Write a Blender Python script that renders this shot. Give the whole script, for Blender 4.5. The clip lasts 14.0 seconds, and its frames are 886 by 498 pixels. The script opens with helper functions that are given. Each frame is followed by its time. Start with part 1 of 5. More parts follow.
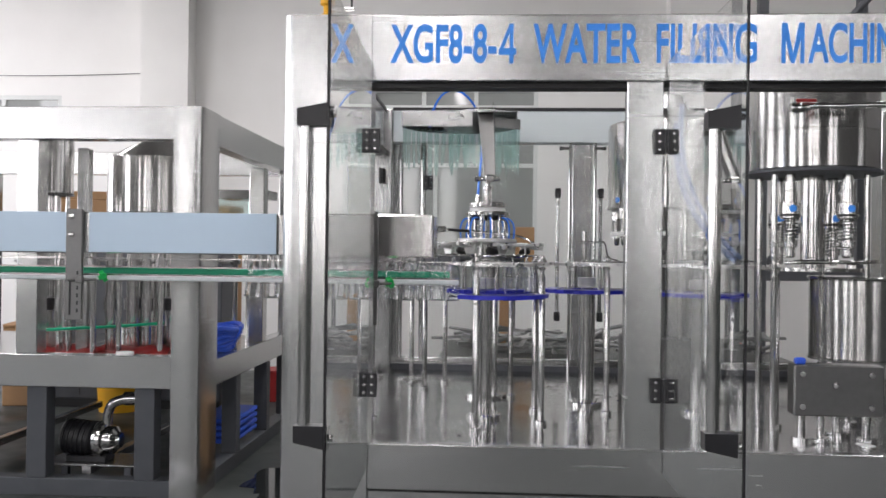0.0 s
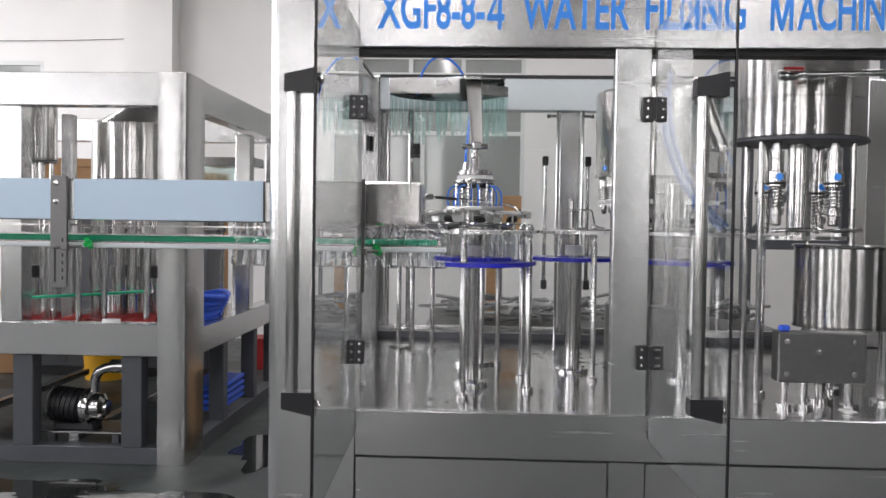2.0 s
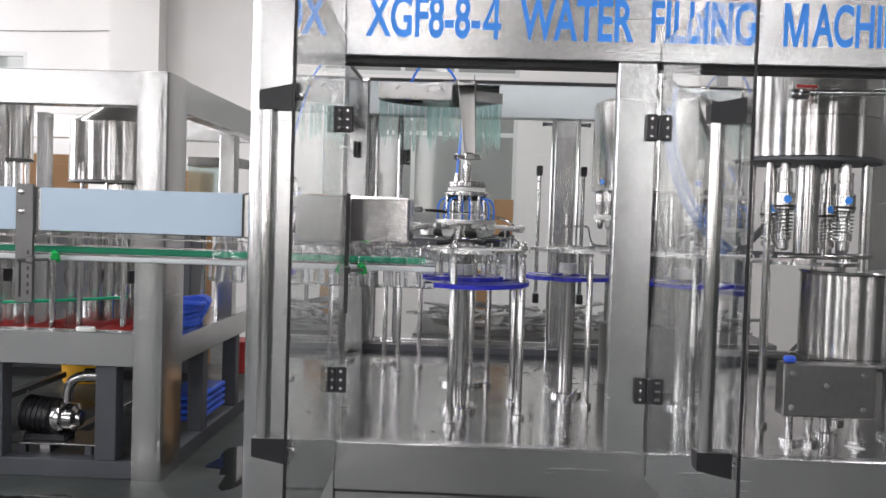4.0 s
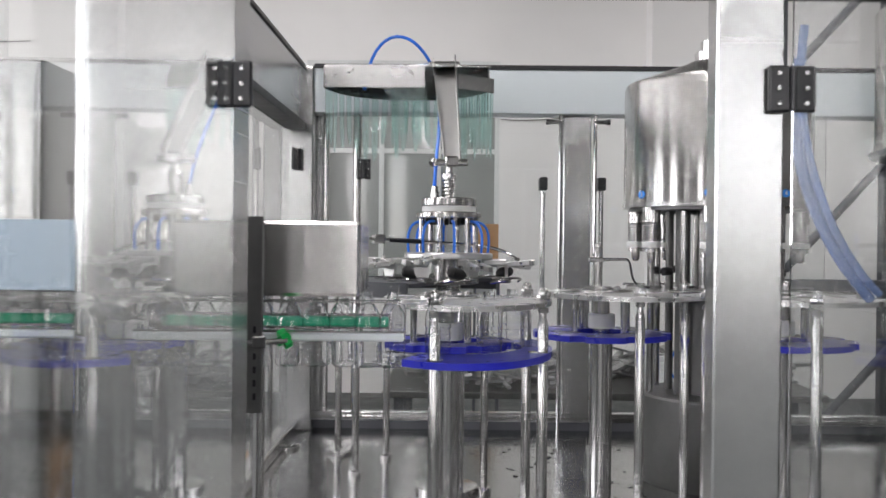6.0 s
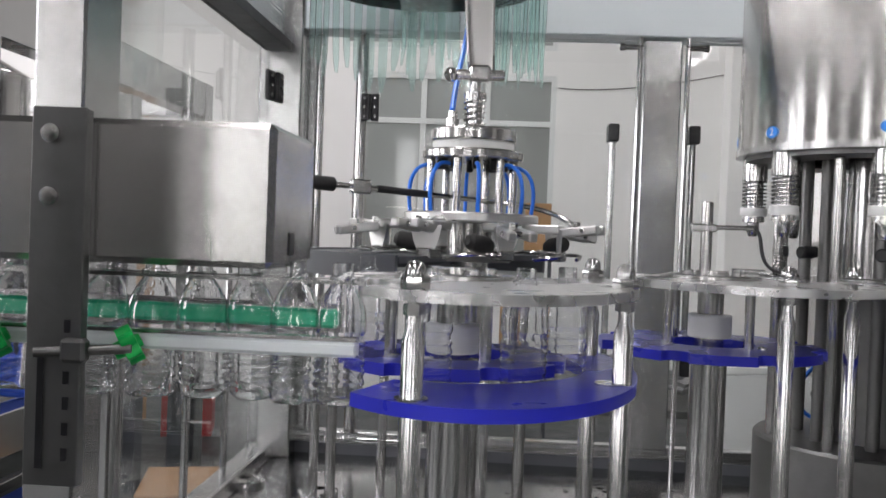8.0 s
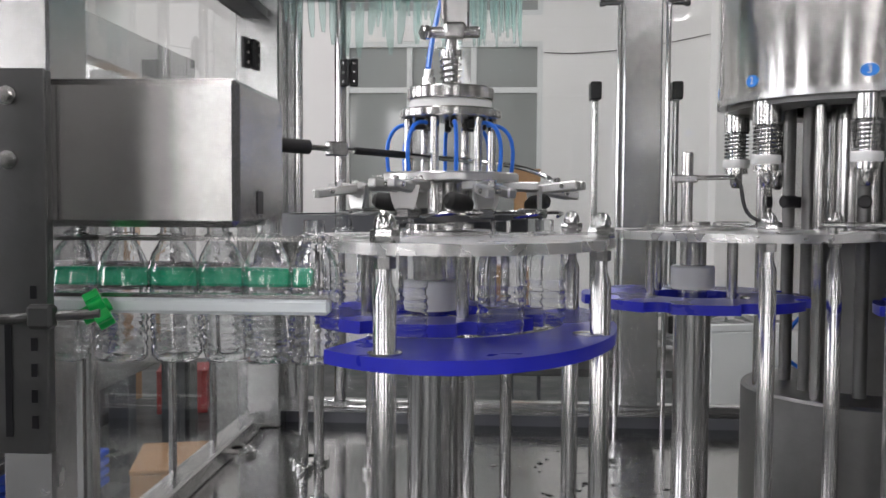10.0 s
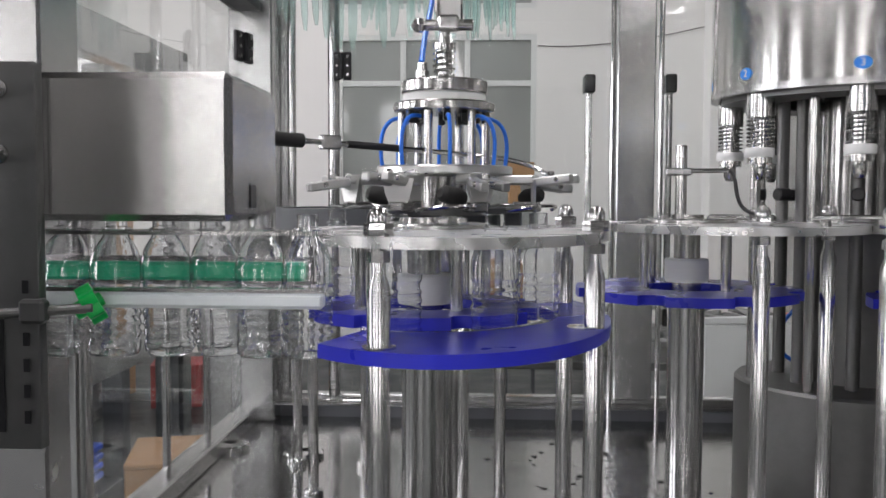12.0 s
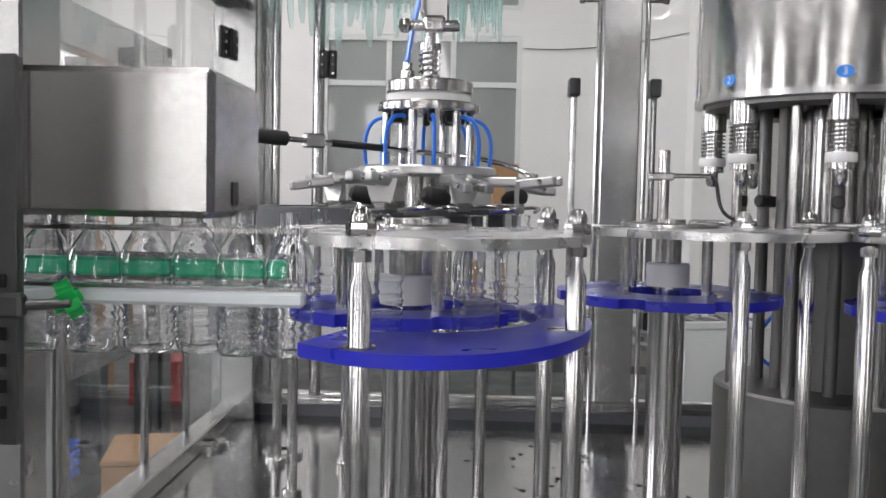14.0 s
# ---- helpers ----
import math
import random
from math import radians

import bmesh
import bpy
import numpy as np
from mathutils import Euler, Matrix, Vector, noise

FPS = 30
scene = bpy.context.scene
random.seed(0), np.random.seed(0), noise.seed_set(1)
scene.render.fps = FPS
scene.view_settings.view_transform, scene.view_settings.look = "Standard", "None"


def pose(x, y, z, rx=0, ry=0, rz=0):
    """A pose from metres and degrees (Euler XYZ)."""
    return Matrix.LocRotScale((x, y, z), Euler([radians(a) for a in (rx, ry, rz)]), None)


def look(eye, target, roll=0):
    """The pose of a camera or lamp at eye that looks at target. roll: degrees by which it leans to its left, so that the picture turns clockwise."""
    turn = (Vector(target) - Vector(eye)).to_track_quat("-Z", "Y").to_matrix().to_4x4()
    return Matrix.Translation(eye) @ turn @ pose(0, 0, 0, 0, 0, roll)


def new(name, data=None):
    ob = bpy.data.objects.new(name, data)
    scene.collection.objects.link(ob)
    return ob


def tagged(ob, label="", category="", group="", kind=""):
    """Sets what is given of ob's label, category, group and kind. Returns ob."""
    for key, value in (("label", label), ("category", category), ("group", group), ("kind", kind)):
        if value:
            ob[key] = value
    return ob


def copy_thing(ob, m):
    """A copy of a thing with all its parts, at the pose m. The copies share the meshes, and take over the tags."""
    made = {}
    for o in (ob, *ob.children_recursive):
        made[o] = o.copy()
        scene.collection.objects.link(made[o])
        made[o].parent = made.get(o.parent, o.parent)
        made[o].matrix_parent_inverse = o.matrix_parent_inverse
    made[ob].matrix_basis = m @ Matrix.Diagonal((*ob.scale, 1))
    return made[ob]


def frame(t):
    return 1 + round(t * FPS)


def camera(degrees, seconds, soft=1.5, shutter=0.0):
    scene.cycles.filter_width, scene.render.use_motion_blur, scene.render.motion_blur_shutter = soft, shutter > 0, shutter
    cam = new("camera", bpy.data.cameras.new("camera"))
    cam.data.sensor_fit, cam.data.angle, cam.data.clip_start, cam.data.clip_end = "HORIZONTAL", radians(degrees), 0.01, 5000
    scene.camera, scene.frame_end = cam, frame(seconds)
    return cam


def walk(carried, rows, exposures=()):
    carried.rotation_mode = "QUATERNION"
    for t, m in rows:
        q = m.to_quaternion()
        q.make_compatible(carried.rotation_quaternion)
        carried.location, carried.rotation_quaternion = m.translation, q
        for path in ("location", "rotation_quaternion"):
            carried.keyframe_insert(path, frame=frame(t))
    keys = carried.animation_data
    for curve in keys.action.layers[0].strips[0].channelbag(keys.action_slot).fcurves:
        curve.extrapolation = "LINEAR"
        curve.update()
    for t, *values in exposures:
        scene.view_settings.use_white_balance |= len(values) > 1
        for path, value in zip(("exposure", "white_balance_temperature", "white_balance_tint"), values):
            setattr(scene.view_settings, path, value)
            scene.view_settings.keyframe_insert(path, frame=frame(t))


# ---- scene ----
cam = camera(51.6, 14.0, shutter=0.4)
PATH = [
    (0, (0.064, -0.476, 1.453), (-0.06, 1.521, 1.462), 0.7),
    (0.5, (0.063, -0.48, 1.449), (-0.023, 1.518, 1.449), 0.9),
    (1, (0.061, -0.474, 1.446), (-0.017, 1.524, 1.414), 0.9),
    (1.5, (0.062, -0.476, 1.45), (-0.029, 1.521, 1.397), 0.8),
    (2, (0.061, -0.474, 1.449), (-0.033, 1.522, 1.39), 0.8),
    (2.2, (0.067, -0.467, 1.449), (-0.03, 1.53, 1.387), 0.8),
    (4.3, (0.052, -0.171, 1.543), (-0.02, 1.826, 1.472), 1.9),
    (4.5, (0.051, -0.065, 1.539), (-0.032, 1.933, 1.492), 1.9),
    (5, (0.022, 0.261, 1.553), (-0.026, 2.26, 1.528), 1.5),
    (5.5, (-0.032, 0.615, 1.57), (-0.034, 2.615, 1.554), 1.2),
    (6, (0.011, 1.024, 1.555), (-0.007, 3.024, 1.543), 0.6),
    (6.5, (0.039, 1.417, 1.528), (0.008, 3.417, 1.541), 1.3),
    (7, (0.058, 1.742, 1.523), (0.026, 3.742, 1.53), 1.0),
    (7.5, (0.074, 1.946, 1.515), (-0.032, 3.943, 1.513), 1.4),
    (8, (0.075, 2.04, 1.483), (-0.058, 4.035, 1.447), 2.2),
    (8.2, (0.08, 2.056, 1.476), (-0.057, 4.051, 1.428), 1.5),
    (10.3, (0.102, 2.058, 1.46), (-0.015, 4.052, 1.362), 0.1),
    (10.5, (0.1, 2.059, 1.461), (-0.015, 4.053, 1.362), -0.1),
    (11, (0.102, 2.061, 1.46), (-0.01, 4.055, 1.35), -0.4),
    (11.5, (0.101, 2.06, 1.461), (-0.004, 4.054, 1.349), -0.2),
    (12, (0.102, 2.06, 1.46), (-0.004, 4.054, 1.349), 0.2),
    (12.5, (0.104, 2.061, 1.461), (0.006, 4.055, 1.348), -0.2),
    (13, (0.102, 2.067, 1.458), (0.018, 4.06, 1.313), 0.5),
    (13.5, (0.101, 2.063, 1.458), (0.022, 4.057, 1.321), 1.7),
    (14, (0.103, 2.061, 1.46), (0.034, 4.057, 1.351), 1.2),
]
walk(cam, [(t, look(eye, target, roll)) for t, eye, target, roll in PATH],
     [(0, -0.1), (2.2, -0.04), (4.5, 0.06), (5.5, 0.06), (6.5, -0.1), (8.2, -0.05), (12, -0.05), (14, 0.1)])

# ---- light ----
world = bpy.data.worlds.new("world")
scene.world = world
world.use_nodes = True
wn = world.node_tree
sky = wn.nodes.new("ShaderNodeTexSky")
sky.sky_type, sky.sun_disc, sky.sun_elevation, sky.sun_rotation = "NISHITA", False, radians(40), radians(200)
wn.links.new(sky.outputs[0], wn.nodes["Background"].inputs[0])
wn.nodes["Background"].inputs[1].default_value = 0.12
SKYLIGHT, TUBE, STRIPS = 24.0, 8.0, 300.0


def area_lamp(name, m, w, h, watts, colour):
    data = bpy.data.lights.new(name, "AREA")
    data.shape, data.size, data.size_y, data.energy, data.color = "RECTANGLE", w, h, watts, colour
    ob = new(name, data)
    ob.matrix_world = m
    return ob


# ---- materials ----
def mat(name, colour, rough=0.5, metal=0.0, noise_amt=0.12, scale=(6, 6, 6), bump=0.0, bscale=60.0, trans=0.0, ior=1.45, rough_var=0.08, aniso=0.0, spec=0.5):
    m = bpy.data.materials.new(name)
    m.use_nodes = True
    nt = m.node_tree
    b = nt.nodes["Principled BSDF"]
    b.inputs["Roughness"].default_value = rough
    b.inputs["Metallic"].default_value = metal
    b.inputs["IOR"].default_value = ior
    b.inputs["Specular IOR Level"].default_value = spec
    b.inputs["Transmission Weight"].default_value = trans
    b.inputs["Anisotropic"].default_value = aniso
    if aniso > 0:
        tg = nt.nodes.new("ShaderNodeTangent")
        tg.direction_type, tg.axis = "RADIAL", "Z"
        nt.links.new(tg.outputs[0], b.inputs["Tangent"])
        b.inputs["Anisotropic Rotation"].default_value = 0.25
    b.inputs["Base Color"].default_value = (*colour, 1)
    if noise_amt > 0 or bump > 0:
        tc = nt.nodes.new("ShaderNodeTexCoord")
        mp = nt.nodes.new("ShaderNodeMapping")
        mp.inputs["Scale"].default_value = scale
        nt.links.new(tc.outputs["Object"], mp.inputs[0])
        n1 = nt.nodes.new("ShaderNodeTexNoise")
        n1.inputs["Scale"].default_value, n1.inputs["Detail"].default_value = 1.0, 3.0
        nt.links.new(mp.outputs[0], n1.inputs["Vector"])
        n2 = nt.nodes.new("ShaderNodeTexNoise")
        n2.inputs["Scale"].default_value, n2.inputs["Detail"].default_value = 2.3, 3.0
        nt.links.new(tc.outputs["Object"], n2.inputs["Vector"])
        mx = nt.nodes.new("ShaderNodeMath")
        mx.operation = "ADD"
        nt.links.new(n1.outputs[0], mx.inputs[0])
        nt.links.new(n2.outputs[0], mx.inputs[1])
        ramp = nt.nodes.new("ShaderNodeMapRange")
        ramp.inputs["From Min"].default_value, ramp.inputs["From Max"].default_value = 0.45, 1.55
        ramp.inputs["To Min"].default_value, ramp.inputs["To Max"].default_value = 1 - noise_amt, 1 + noise_amt
        nt.links.new(mx.outputs[0], ramp.inputs[0])
        vm = nt.nodes.new("ShaderNodeVectorMath")
        vm.operation = "SCALE"
        vm.inputs[0].default_value = colour
        nt.links.new(ramp.outputs[0], vm.inputs["Scale"])
        nt.links.new(vm.outputs[0], b.inputs["Base Color"])
        rr = nt.nodes.new("ShaderNodeMapRange")
        rr.inputs["From Min"].default_value, rr.inputs["From Max"].default_value = 0.45, 1.55
        rr.inputs["To Min"].default_value, rr.inputs["To Max"].default_value = max(0.02, rough - rough_var), rough + rough_var
        nt.links.new(mx.outputs[0], rr.inputs[0])
        nt.links.new(rr.outputs[0], b.inputs["Roughness"])
        if bump > 0:
            n3 = nt.nodes.new("ShaderNodeTexNoise")
            n3.inputs["Scale"].default_value, n3.inputs["Detail"].default_value = bscale, 4.0
            nt.links.new((mp if scale[0] != scale[2] else tc).outputs[0 if scale[0] != scale[2] else "Object"], n3.inputs["Vector"])
            if scale[0] != scale[2]:
                n3.inputs["Scale"].default_value = 1.0
            bp = nt.nodes.new("ShaderNodeBump")
            bp.inputs["Strength"].default_value, bp.inputs["Distance"].default_value = bump, 0.002
            nt.links.new(n3.outputs[0], bp.inputs["Height"])
            nt.links.new(bp.outputs[0], b.inputs["Normal"])
    return m


STEEL_H = mat("brushed_steel_across", (0.54, 0.544, 0.541), 0.25, 1.0, 0.05, (2, 2, 160), 0.03, rough_var=0.04)
STEEL_V = mat("brushed_steel_upright", (0.54, 0.544, 0.54), 0.25, 1.0, 0.04, (2, 2, 120), 0.03, rough_var=0.04)
STEEL = mat("plain_steel", (0.45, 0.447, 0.442), 0.25, 1.0, 0.08, (18, 18, 18), rough_var=0.05)
POLISH = mat("polished_steel", (0.60, 0.595, 0.585), 0.17, 1.0, 0.03, (9, 9, 9), rough_var=0.02)
PLATE = mat("bright_plate_steel", (0.74, 0.738, 0.732), 0.27, 1.0, 0.05, (14, 14, 14), rough_var=0.06)
SPUN = mat("spun_steel", (0.52, 0.512, 0.50), 0.21, 1.0, 0.03, (2, 2, 40), rough_var=0.015, aniso=0.88)
SATIN = mat("satin_steel", (0.62, 0.617, 0.605), 0.36, 1.0, 0.05, (12, 12, 12), rough_var=0.05)
DUCT = mat("duct_steel", (0.48, 0.47, 0.46), 0.24, 1.0, 0.03, (2, 2, 60), rough_var=0.015, aniso=0.85)
TURNED = mat("turned_steel", (0.52, 0.512, 0.50), 0.24, 1.0, 0.06, (30, 30, 3), rough_var=0.04, aniso=0.6)
DULL = mat("dull_cast_steel", (0.19, 0.19, 0.187), 0.42, 1.0, 0.15, (40, 40, 40), 0.2, 120)
DECK = mat("wet_deck_steel", (0.41, 0.407, 0.403), 0.15, 1.0, 0.12, (5, 5, 5), 0.04, 8.0, rough_var=0.1)
GREYPAINT = mat("dark_grey_paint", (0.075, 0.08, 0.09), 0.5, 0.0, 0.2, (9, 9, 9), 0.05)
BLACK = mat("black_plastic", (0.018, 0.018, 0.02), 0.35, 0.0, 0.2, (20, 20, 20))
RUBBER = mat("black_rubber", (0.02, 0.02, 0.02), 0.6, 0.0, 0.2, (30, 30, 30))
BLUE = mat("blue_nylon", (0.02, 0.025, 0.42), 0.28, 0.0, 0.1, (12, 12, 12))
LETTER = mat("blue_lettering", (0.05, 0.29, 0.88), 0.45, 0.0, 0.05, (8, 8, 8))
HOSE = mat("blue_hose", (0.02, 0.17, 0.75), 0.3, 0.0, 0.05, (30, 30, 30))
CLEARHOSE = mat("clear_blue_hose", (0.45, 0.6, 0.95), 0.15, 0.0, 0.0, trans=0.6)
GREEN = mat("green_rail_plastic", (0.0, 0.34, 0.17), 0.35, 0.0, 0.1, (12, 12, 12))
KNOBGREEN = mat("green_knob_plastic", (0.0, 0.42, 0.08), 0.4, 0.0, 0.1, (40, 40, 40))
WHITE = mat("white_nylon", (0.78, 0.79, 0.78), 0.4, 0.0, 0.05, (20, 20, 20))
RAIL = mat("pale_rail_plastic", (0.68, 0.73, 0.74), 0.35, 0.0, 0.06, (20, 20, 20))
FILM = mat("pale_blue_film", (0.50, 0.62, 0.74), 0.42, 0.25, 0.05, (6, 6, 6), 0.1, 14.0)
PALEFILM = mat("pale_clear_film", (0.70, 0.76, 0.78), 0.38, 0.35, 0.05, (6, 6, 6), 0.1, 14.0)
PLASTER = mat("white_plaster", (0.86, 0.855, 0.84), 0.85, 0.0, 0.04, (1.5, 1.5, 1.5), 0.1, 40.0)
# Unseen ceiling, coloured dark to cut fill and deepen reflections in the steel.
CEIL = mat("darkened_ceiling", (0.16, 0.16, 0.157), 0.9, 0.0, 0.05, (1, 1, 1))
# Grey-green dark for the added wall bands that darken low reflections.
DARKBAND = mat("dark_reflected_band", (0.07, 0.085, 0.078), 0.6, 0.0, 0.1, (2, 2, 2))
# Walls out of view, coloured dim so the steel mirrors a darker hall.
DIMWALL = mat("darkened_unseen_wall", (0.13, 0.13, 0.128), 0.85, 0.0, 0.08, (1.5, 1.5, 1.5))
CONCRETE = mat("damp_concrete", (0.055, 0.062, 0.06), 0.45, 0.0, 0.8, (4, 4, 4), 0.15, 25.0, rough_var=0.3, spec=0.35)
WINFRAME = mat("white_window_frame", (0.72, 0.74, 0.73), 0.4, 0.0, 0.04, (8, 8, 8))
DARKGLASS = mat("window_pane_glass", (0.33, 0.345, 0.335), 0.05, 0.0, 0.25, (0.7, 0.7, 0.7), rough_var=0.02, spec=0.6)
GLASS = mat("clear_glass", (0.965, 0.985, 0.978), 0.0, 0.0, 0.0, trans=1.0, ior=1.45)
PET = mat("clear_pet", (0.97, 0.975, 0.98), 0.015, 0.0, 0.0, trans=1.0, ior=1.57)
STRIP = mat("clear_green_curtain", (0.78, 0.95, 0.92), 0.12, 0.0, 0.0, trans=0.95, ior=1.4)
CARD = mat("cardboard", (0.42, 0.25, 0.13), 0.85, 0.0, 0.12, (10, 10, 10))
RED = mat("red_plastic", (0.42, 0.03, 0.03), 0.5, 0.0, 0.2, (8, 8, 8))
ORANGE = mat("orange_plastic", (0.8, 0.12, 0.02), 0.45, 0.0, 0.1, (8, 8, 8))
YELLOW = mat("yellow_plastic", (0.8, 0.42, 0.02), 0.5, 0.0, 0.1, (8, 8, 8))
SHEETBLUE = mat("blue_sheet", (0.03, 0.10, 0.6), 0.4, 0.0, 0.2, (6, 6, 6))
SCRAP = mat("scrap_metal", (0.3, 0.3, 0.3), 0.4, 0.7, 0.5, (12, 12, 12))
WET = mat("wet_concrete", (0.02, 0.022, 0.021), 0.06, 0.0, 0.3, (3, 3, 3), rough_var=0.04)
DUST = mat("pale_dust", (0.22, 0.22, 0.215), 0.8, 0.0, 0.6, (14, 14, 14), 0.3, 60.0)
PAPER = mat("white_paper", (0.75, 0.76, 0.76), 0.7, 0.0, 0.1, (10, 10, 10))


def lamp_material(name, colour, strength):
    m = bpy.data.materials.new(name)
    m.use_nodes = True
    b = m.node_tree.nodes["Principled BSDF"]
    b.inputs["Base Color"].default_value = (0.8, 0.8, 0.8, 1)
    b.inputs["Emission Color"].default_value = (*colour, 1)
    b.inputs["Emission Strength"].default_value = strength
    return m


TUBEGLOW = lamp_material("fluorescent_tube", (1.0, 0.965, 0.98), TUBE)


# ---- mesh helpers ----
def box(bm, x0, x1, y0, y1, z0, z1, bev=0.0, seg=2, m=None):
    mm = Matrix.Translation(((x0 + x1) / 2, (y0 + y1) / 2, (z0 + z1) / 2)) @ Matrix.Diagonal((abs(x1 - x0), abs(y1 - y0), abs(z1 - z0), 1))
    if m:
        mm = m @ mm
    r = bmesh.ops.create_cube(bm, size=1, matrix=mm)
    if bev > 0:
        es = list({e for v in r["verts"] for e in v.link_edges})
        bmesh.ops.bevel(bm, geom=es, offset=bev, segments=1, affect="EDGES", profile=0.5)
    return bm


def lathe(bm, prof, seg=24, c=(0, 0), m=None):
    """prof: (radius, z) rows from one end to the other, turned round the upright line through c."""
    rings = []
    for r, z in prof:
        if r < 1e-6:
            rings.append([bm.verts.new((c[0], c[1], z))])
        else:
            rings.append([bm.verts.new((c[0] + r * math.cos(2 * math.pi * k / seg), c[1] + r * math.sin(2 * math.pi * k / seg), z)) for k in range(seg)])
    for a, b in zip(rings, rings[1:]):
        for k in range(seg):
            n = (k + 1) % seg
            if len(a) == 1 and len(b) == 1:
                continue
            if len(a) == 1:
                bm.faces.new((a[0], b[n], b[k]))
            elif len(b) == 1:
                bm.faces.new((a[k], a[n], b[0]))
            else:
                bm.faces.new((a[k], a[n], b[n], b[k]))
    vs = [v for ring in rings for v in ring]
    if m:
        bmesh.ops.transform(bm, matrix=m, verts=vs)
    return bm


def rod(bm, a, b, r, seg=14, ch=0.0):
    """A round bar from a to b with chamfered, closed ends."""
    a, b = Vector(a), Vector(b)
    d = (b - a).length
    ch = ch or min(r * 0.2, d * 0.2)
    m = Matrix.Translation(a) @ (b - a).to_track_quat("Z", "Y").to_matrix().to_4x4()
    return lathe(bm, [(0, 0), (r - ch, 0), (r, ch), (r, d - ch), (r - ch, d), (0, d)], seg, m=m)


def sweep(bm, pts, r, seg=8):
    pts = [Vector(p) for p in pts]
    rings, up = [], Vector((0.31, 0.22, 0.93)).normalized()
    for i, p in enumerate(pts):
        t = (pts[min(i + 1, len(pts) - 1)] - pts[max(i - 1, 0)]).normalized()
        u = t.cross(up).normalized()
        w = t.cross(u)
        rings.append([bm.verts.new(p + r * (math.cos(2 * math.pi * k / seg) * u + math.sin(2 * math.pi * k / seg) * w)) for k in range(seg)])
    for a, b in zip(rings, rings[1:]):
        for k in range(seg):
            bm.faces.new((a[k], b[k], b[(k + 1) % seg], a[(k + 1) % seg]))
    bm.faces.new(rings[0])
    bm.faces.new(rings[-1][::-1])
    return bm


def bez(a, b, c, d, n=14):
    a, b, c, d = map(Vector, (a, b, c, d))
    return [(1 - t) ** 3 * a + 3 * (1 - t) ** 2 * t * b + 3 * (1 - t) * t * t * c + t ** 3 * d for t in (k / n for k in range(n + 1))]


def prism(bm, outline, z0, z1, hole=None, m=None):
    """An upright slab on a plan outline; hole: an inner outline with as many points."""
    def ring(pl, z):
        return [bm.verts.new((x, y, z)) for x, y in pl]
    lo, hi = ring(outline, z0), ring(outline, z1)
    n = len(outline)
    vs = lo + hi
    for k in range(n):
        bm.faces.new((lo[k], lo[(k + 1) % n], hi[(k + 1) % n], hi[k]))
    if hole:
        l2, h2 = ring(hole, z0), ring(hole, z1)
        vs += l2 + h2
        for k in range(n):
            q = (k + 1) % n
            bm.faces.new((h2[k], h2[q], l2[q], l2[k]))
            bm.faces.new((hi[k], hi[q], h2[q], h2[k]))
            bm.faces.new((lo[q], lo[k], l2[k], l2[q]))
    else:
        bm.faces.new(hi)
        bm.faces.new(lo[::-1])
    if m:
        bmesh.ops.transform(bm, matrix=m, verts=vs)
    return bm


def arc(c, r, a0, a1, n):
    return [(c[0] + r * math.cos(radians(a0 + (a1 - a0) * k / n)), c[1] + r * math.sin(radians(a0 + (a1 - a0) * k / n))) for k in range(n + 1)]


def mesh_of(name, bm, material, smooth=True):
    bmesh.ops.recalc_face_normals(bm, faces=bm.faces)
    me = bpy.data.meshes.new(name)
    bm.to_mesh(me)
    bm.free()
    me.materials.append(material)
    if smooth:
        me.shade_smooth()
        me.set_sharp_from_angle(angle=radians(28))
    return me


def part(name, bm, material, parent=None, label="", smooth=True):
    ob = new(name, mesh_of(name, bm, material, smooth))
    if parent:
        ob.parent = parent
    return tagged(ob, label)


def thing(name, label, category, group="", kind="", at=(0, 0, 0)):
    ob = new(name)
    ob.location = at
    return tagged(ob, label, category, group, kind)


def solid(name, bm, material, label, category, kind="", group="", smooth=True):
    return tagged(part(name, bm, material, None, "", smooth), label, category, group, kind)


def B():
    return bmesh.new()


# ---- the hall ----
HX0, HX1, HY0, HY1, HZ = -8.5, 8.5, -14.0, 10.5, 5.6
solid("floor", box(B(), HX0 - 0.2, HX1 + 0.2, HY0 - 0.2, HY1 + 0.2, -0.2, 0), CONCRETE, "dark damp concrete factory floor with stains", "floor", "structure")
# The ceiling stays out of view; its dark colour stands in for shade overhead.
solid("ceiling", box(B(), HX0 - 0.2, HX1 + 0.2, HY0 - 0.2, HY1 + 0.2, HZ, HZ + 0.2), CEIL, "plain unseen factory ceiling, darkened for contrast in reflections", "ceiling", "structure")


def wall_x(name, y0, y1, holes, label):
    """A wall along x with openings (x0, x1, z0, z1) through it, pieced from blocks."""
    bm = B()
    xs = sorted({HX0, HX1, *[h[0] for h in holes], *[h[1] for h in holes]})
    zs = sorted({0, HZ, *[h[2] for h in holes], *[h[3] for h in holes]})
    grid_wall(bm, xs, zs, holes, lambda a, b, c, d: ((a, y0, c), (b, y0, c), (b, y0, d), (a, y0, d)), Vector((0, y1 - y0, 0)))
    # Only the north wall is seen; the others are darkened for the reflections.
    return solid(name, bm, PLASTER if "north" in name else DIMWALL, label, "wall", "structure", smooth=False)


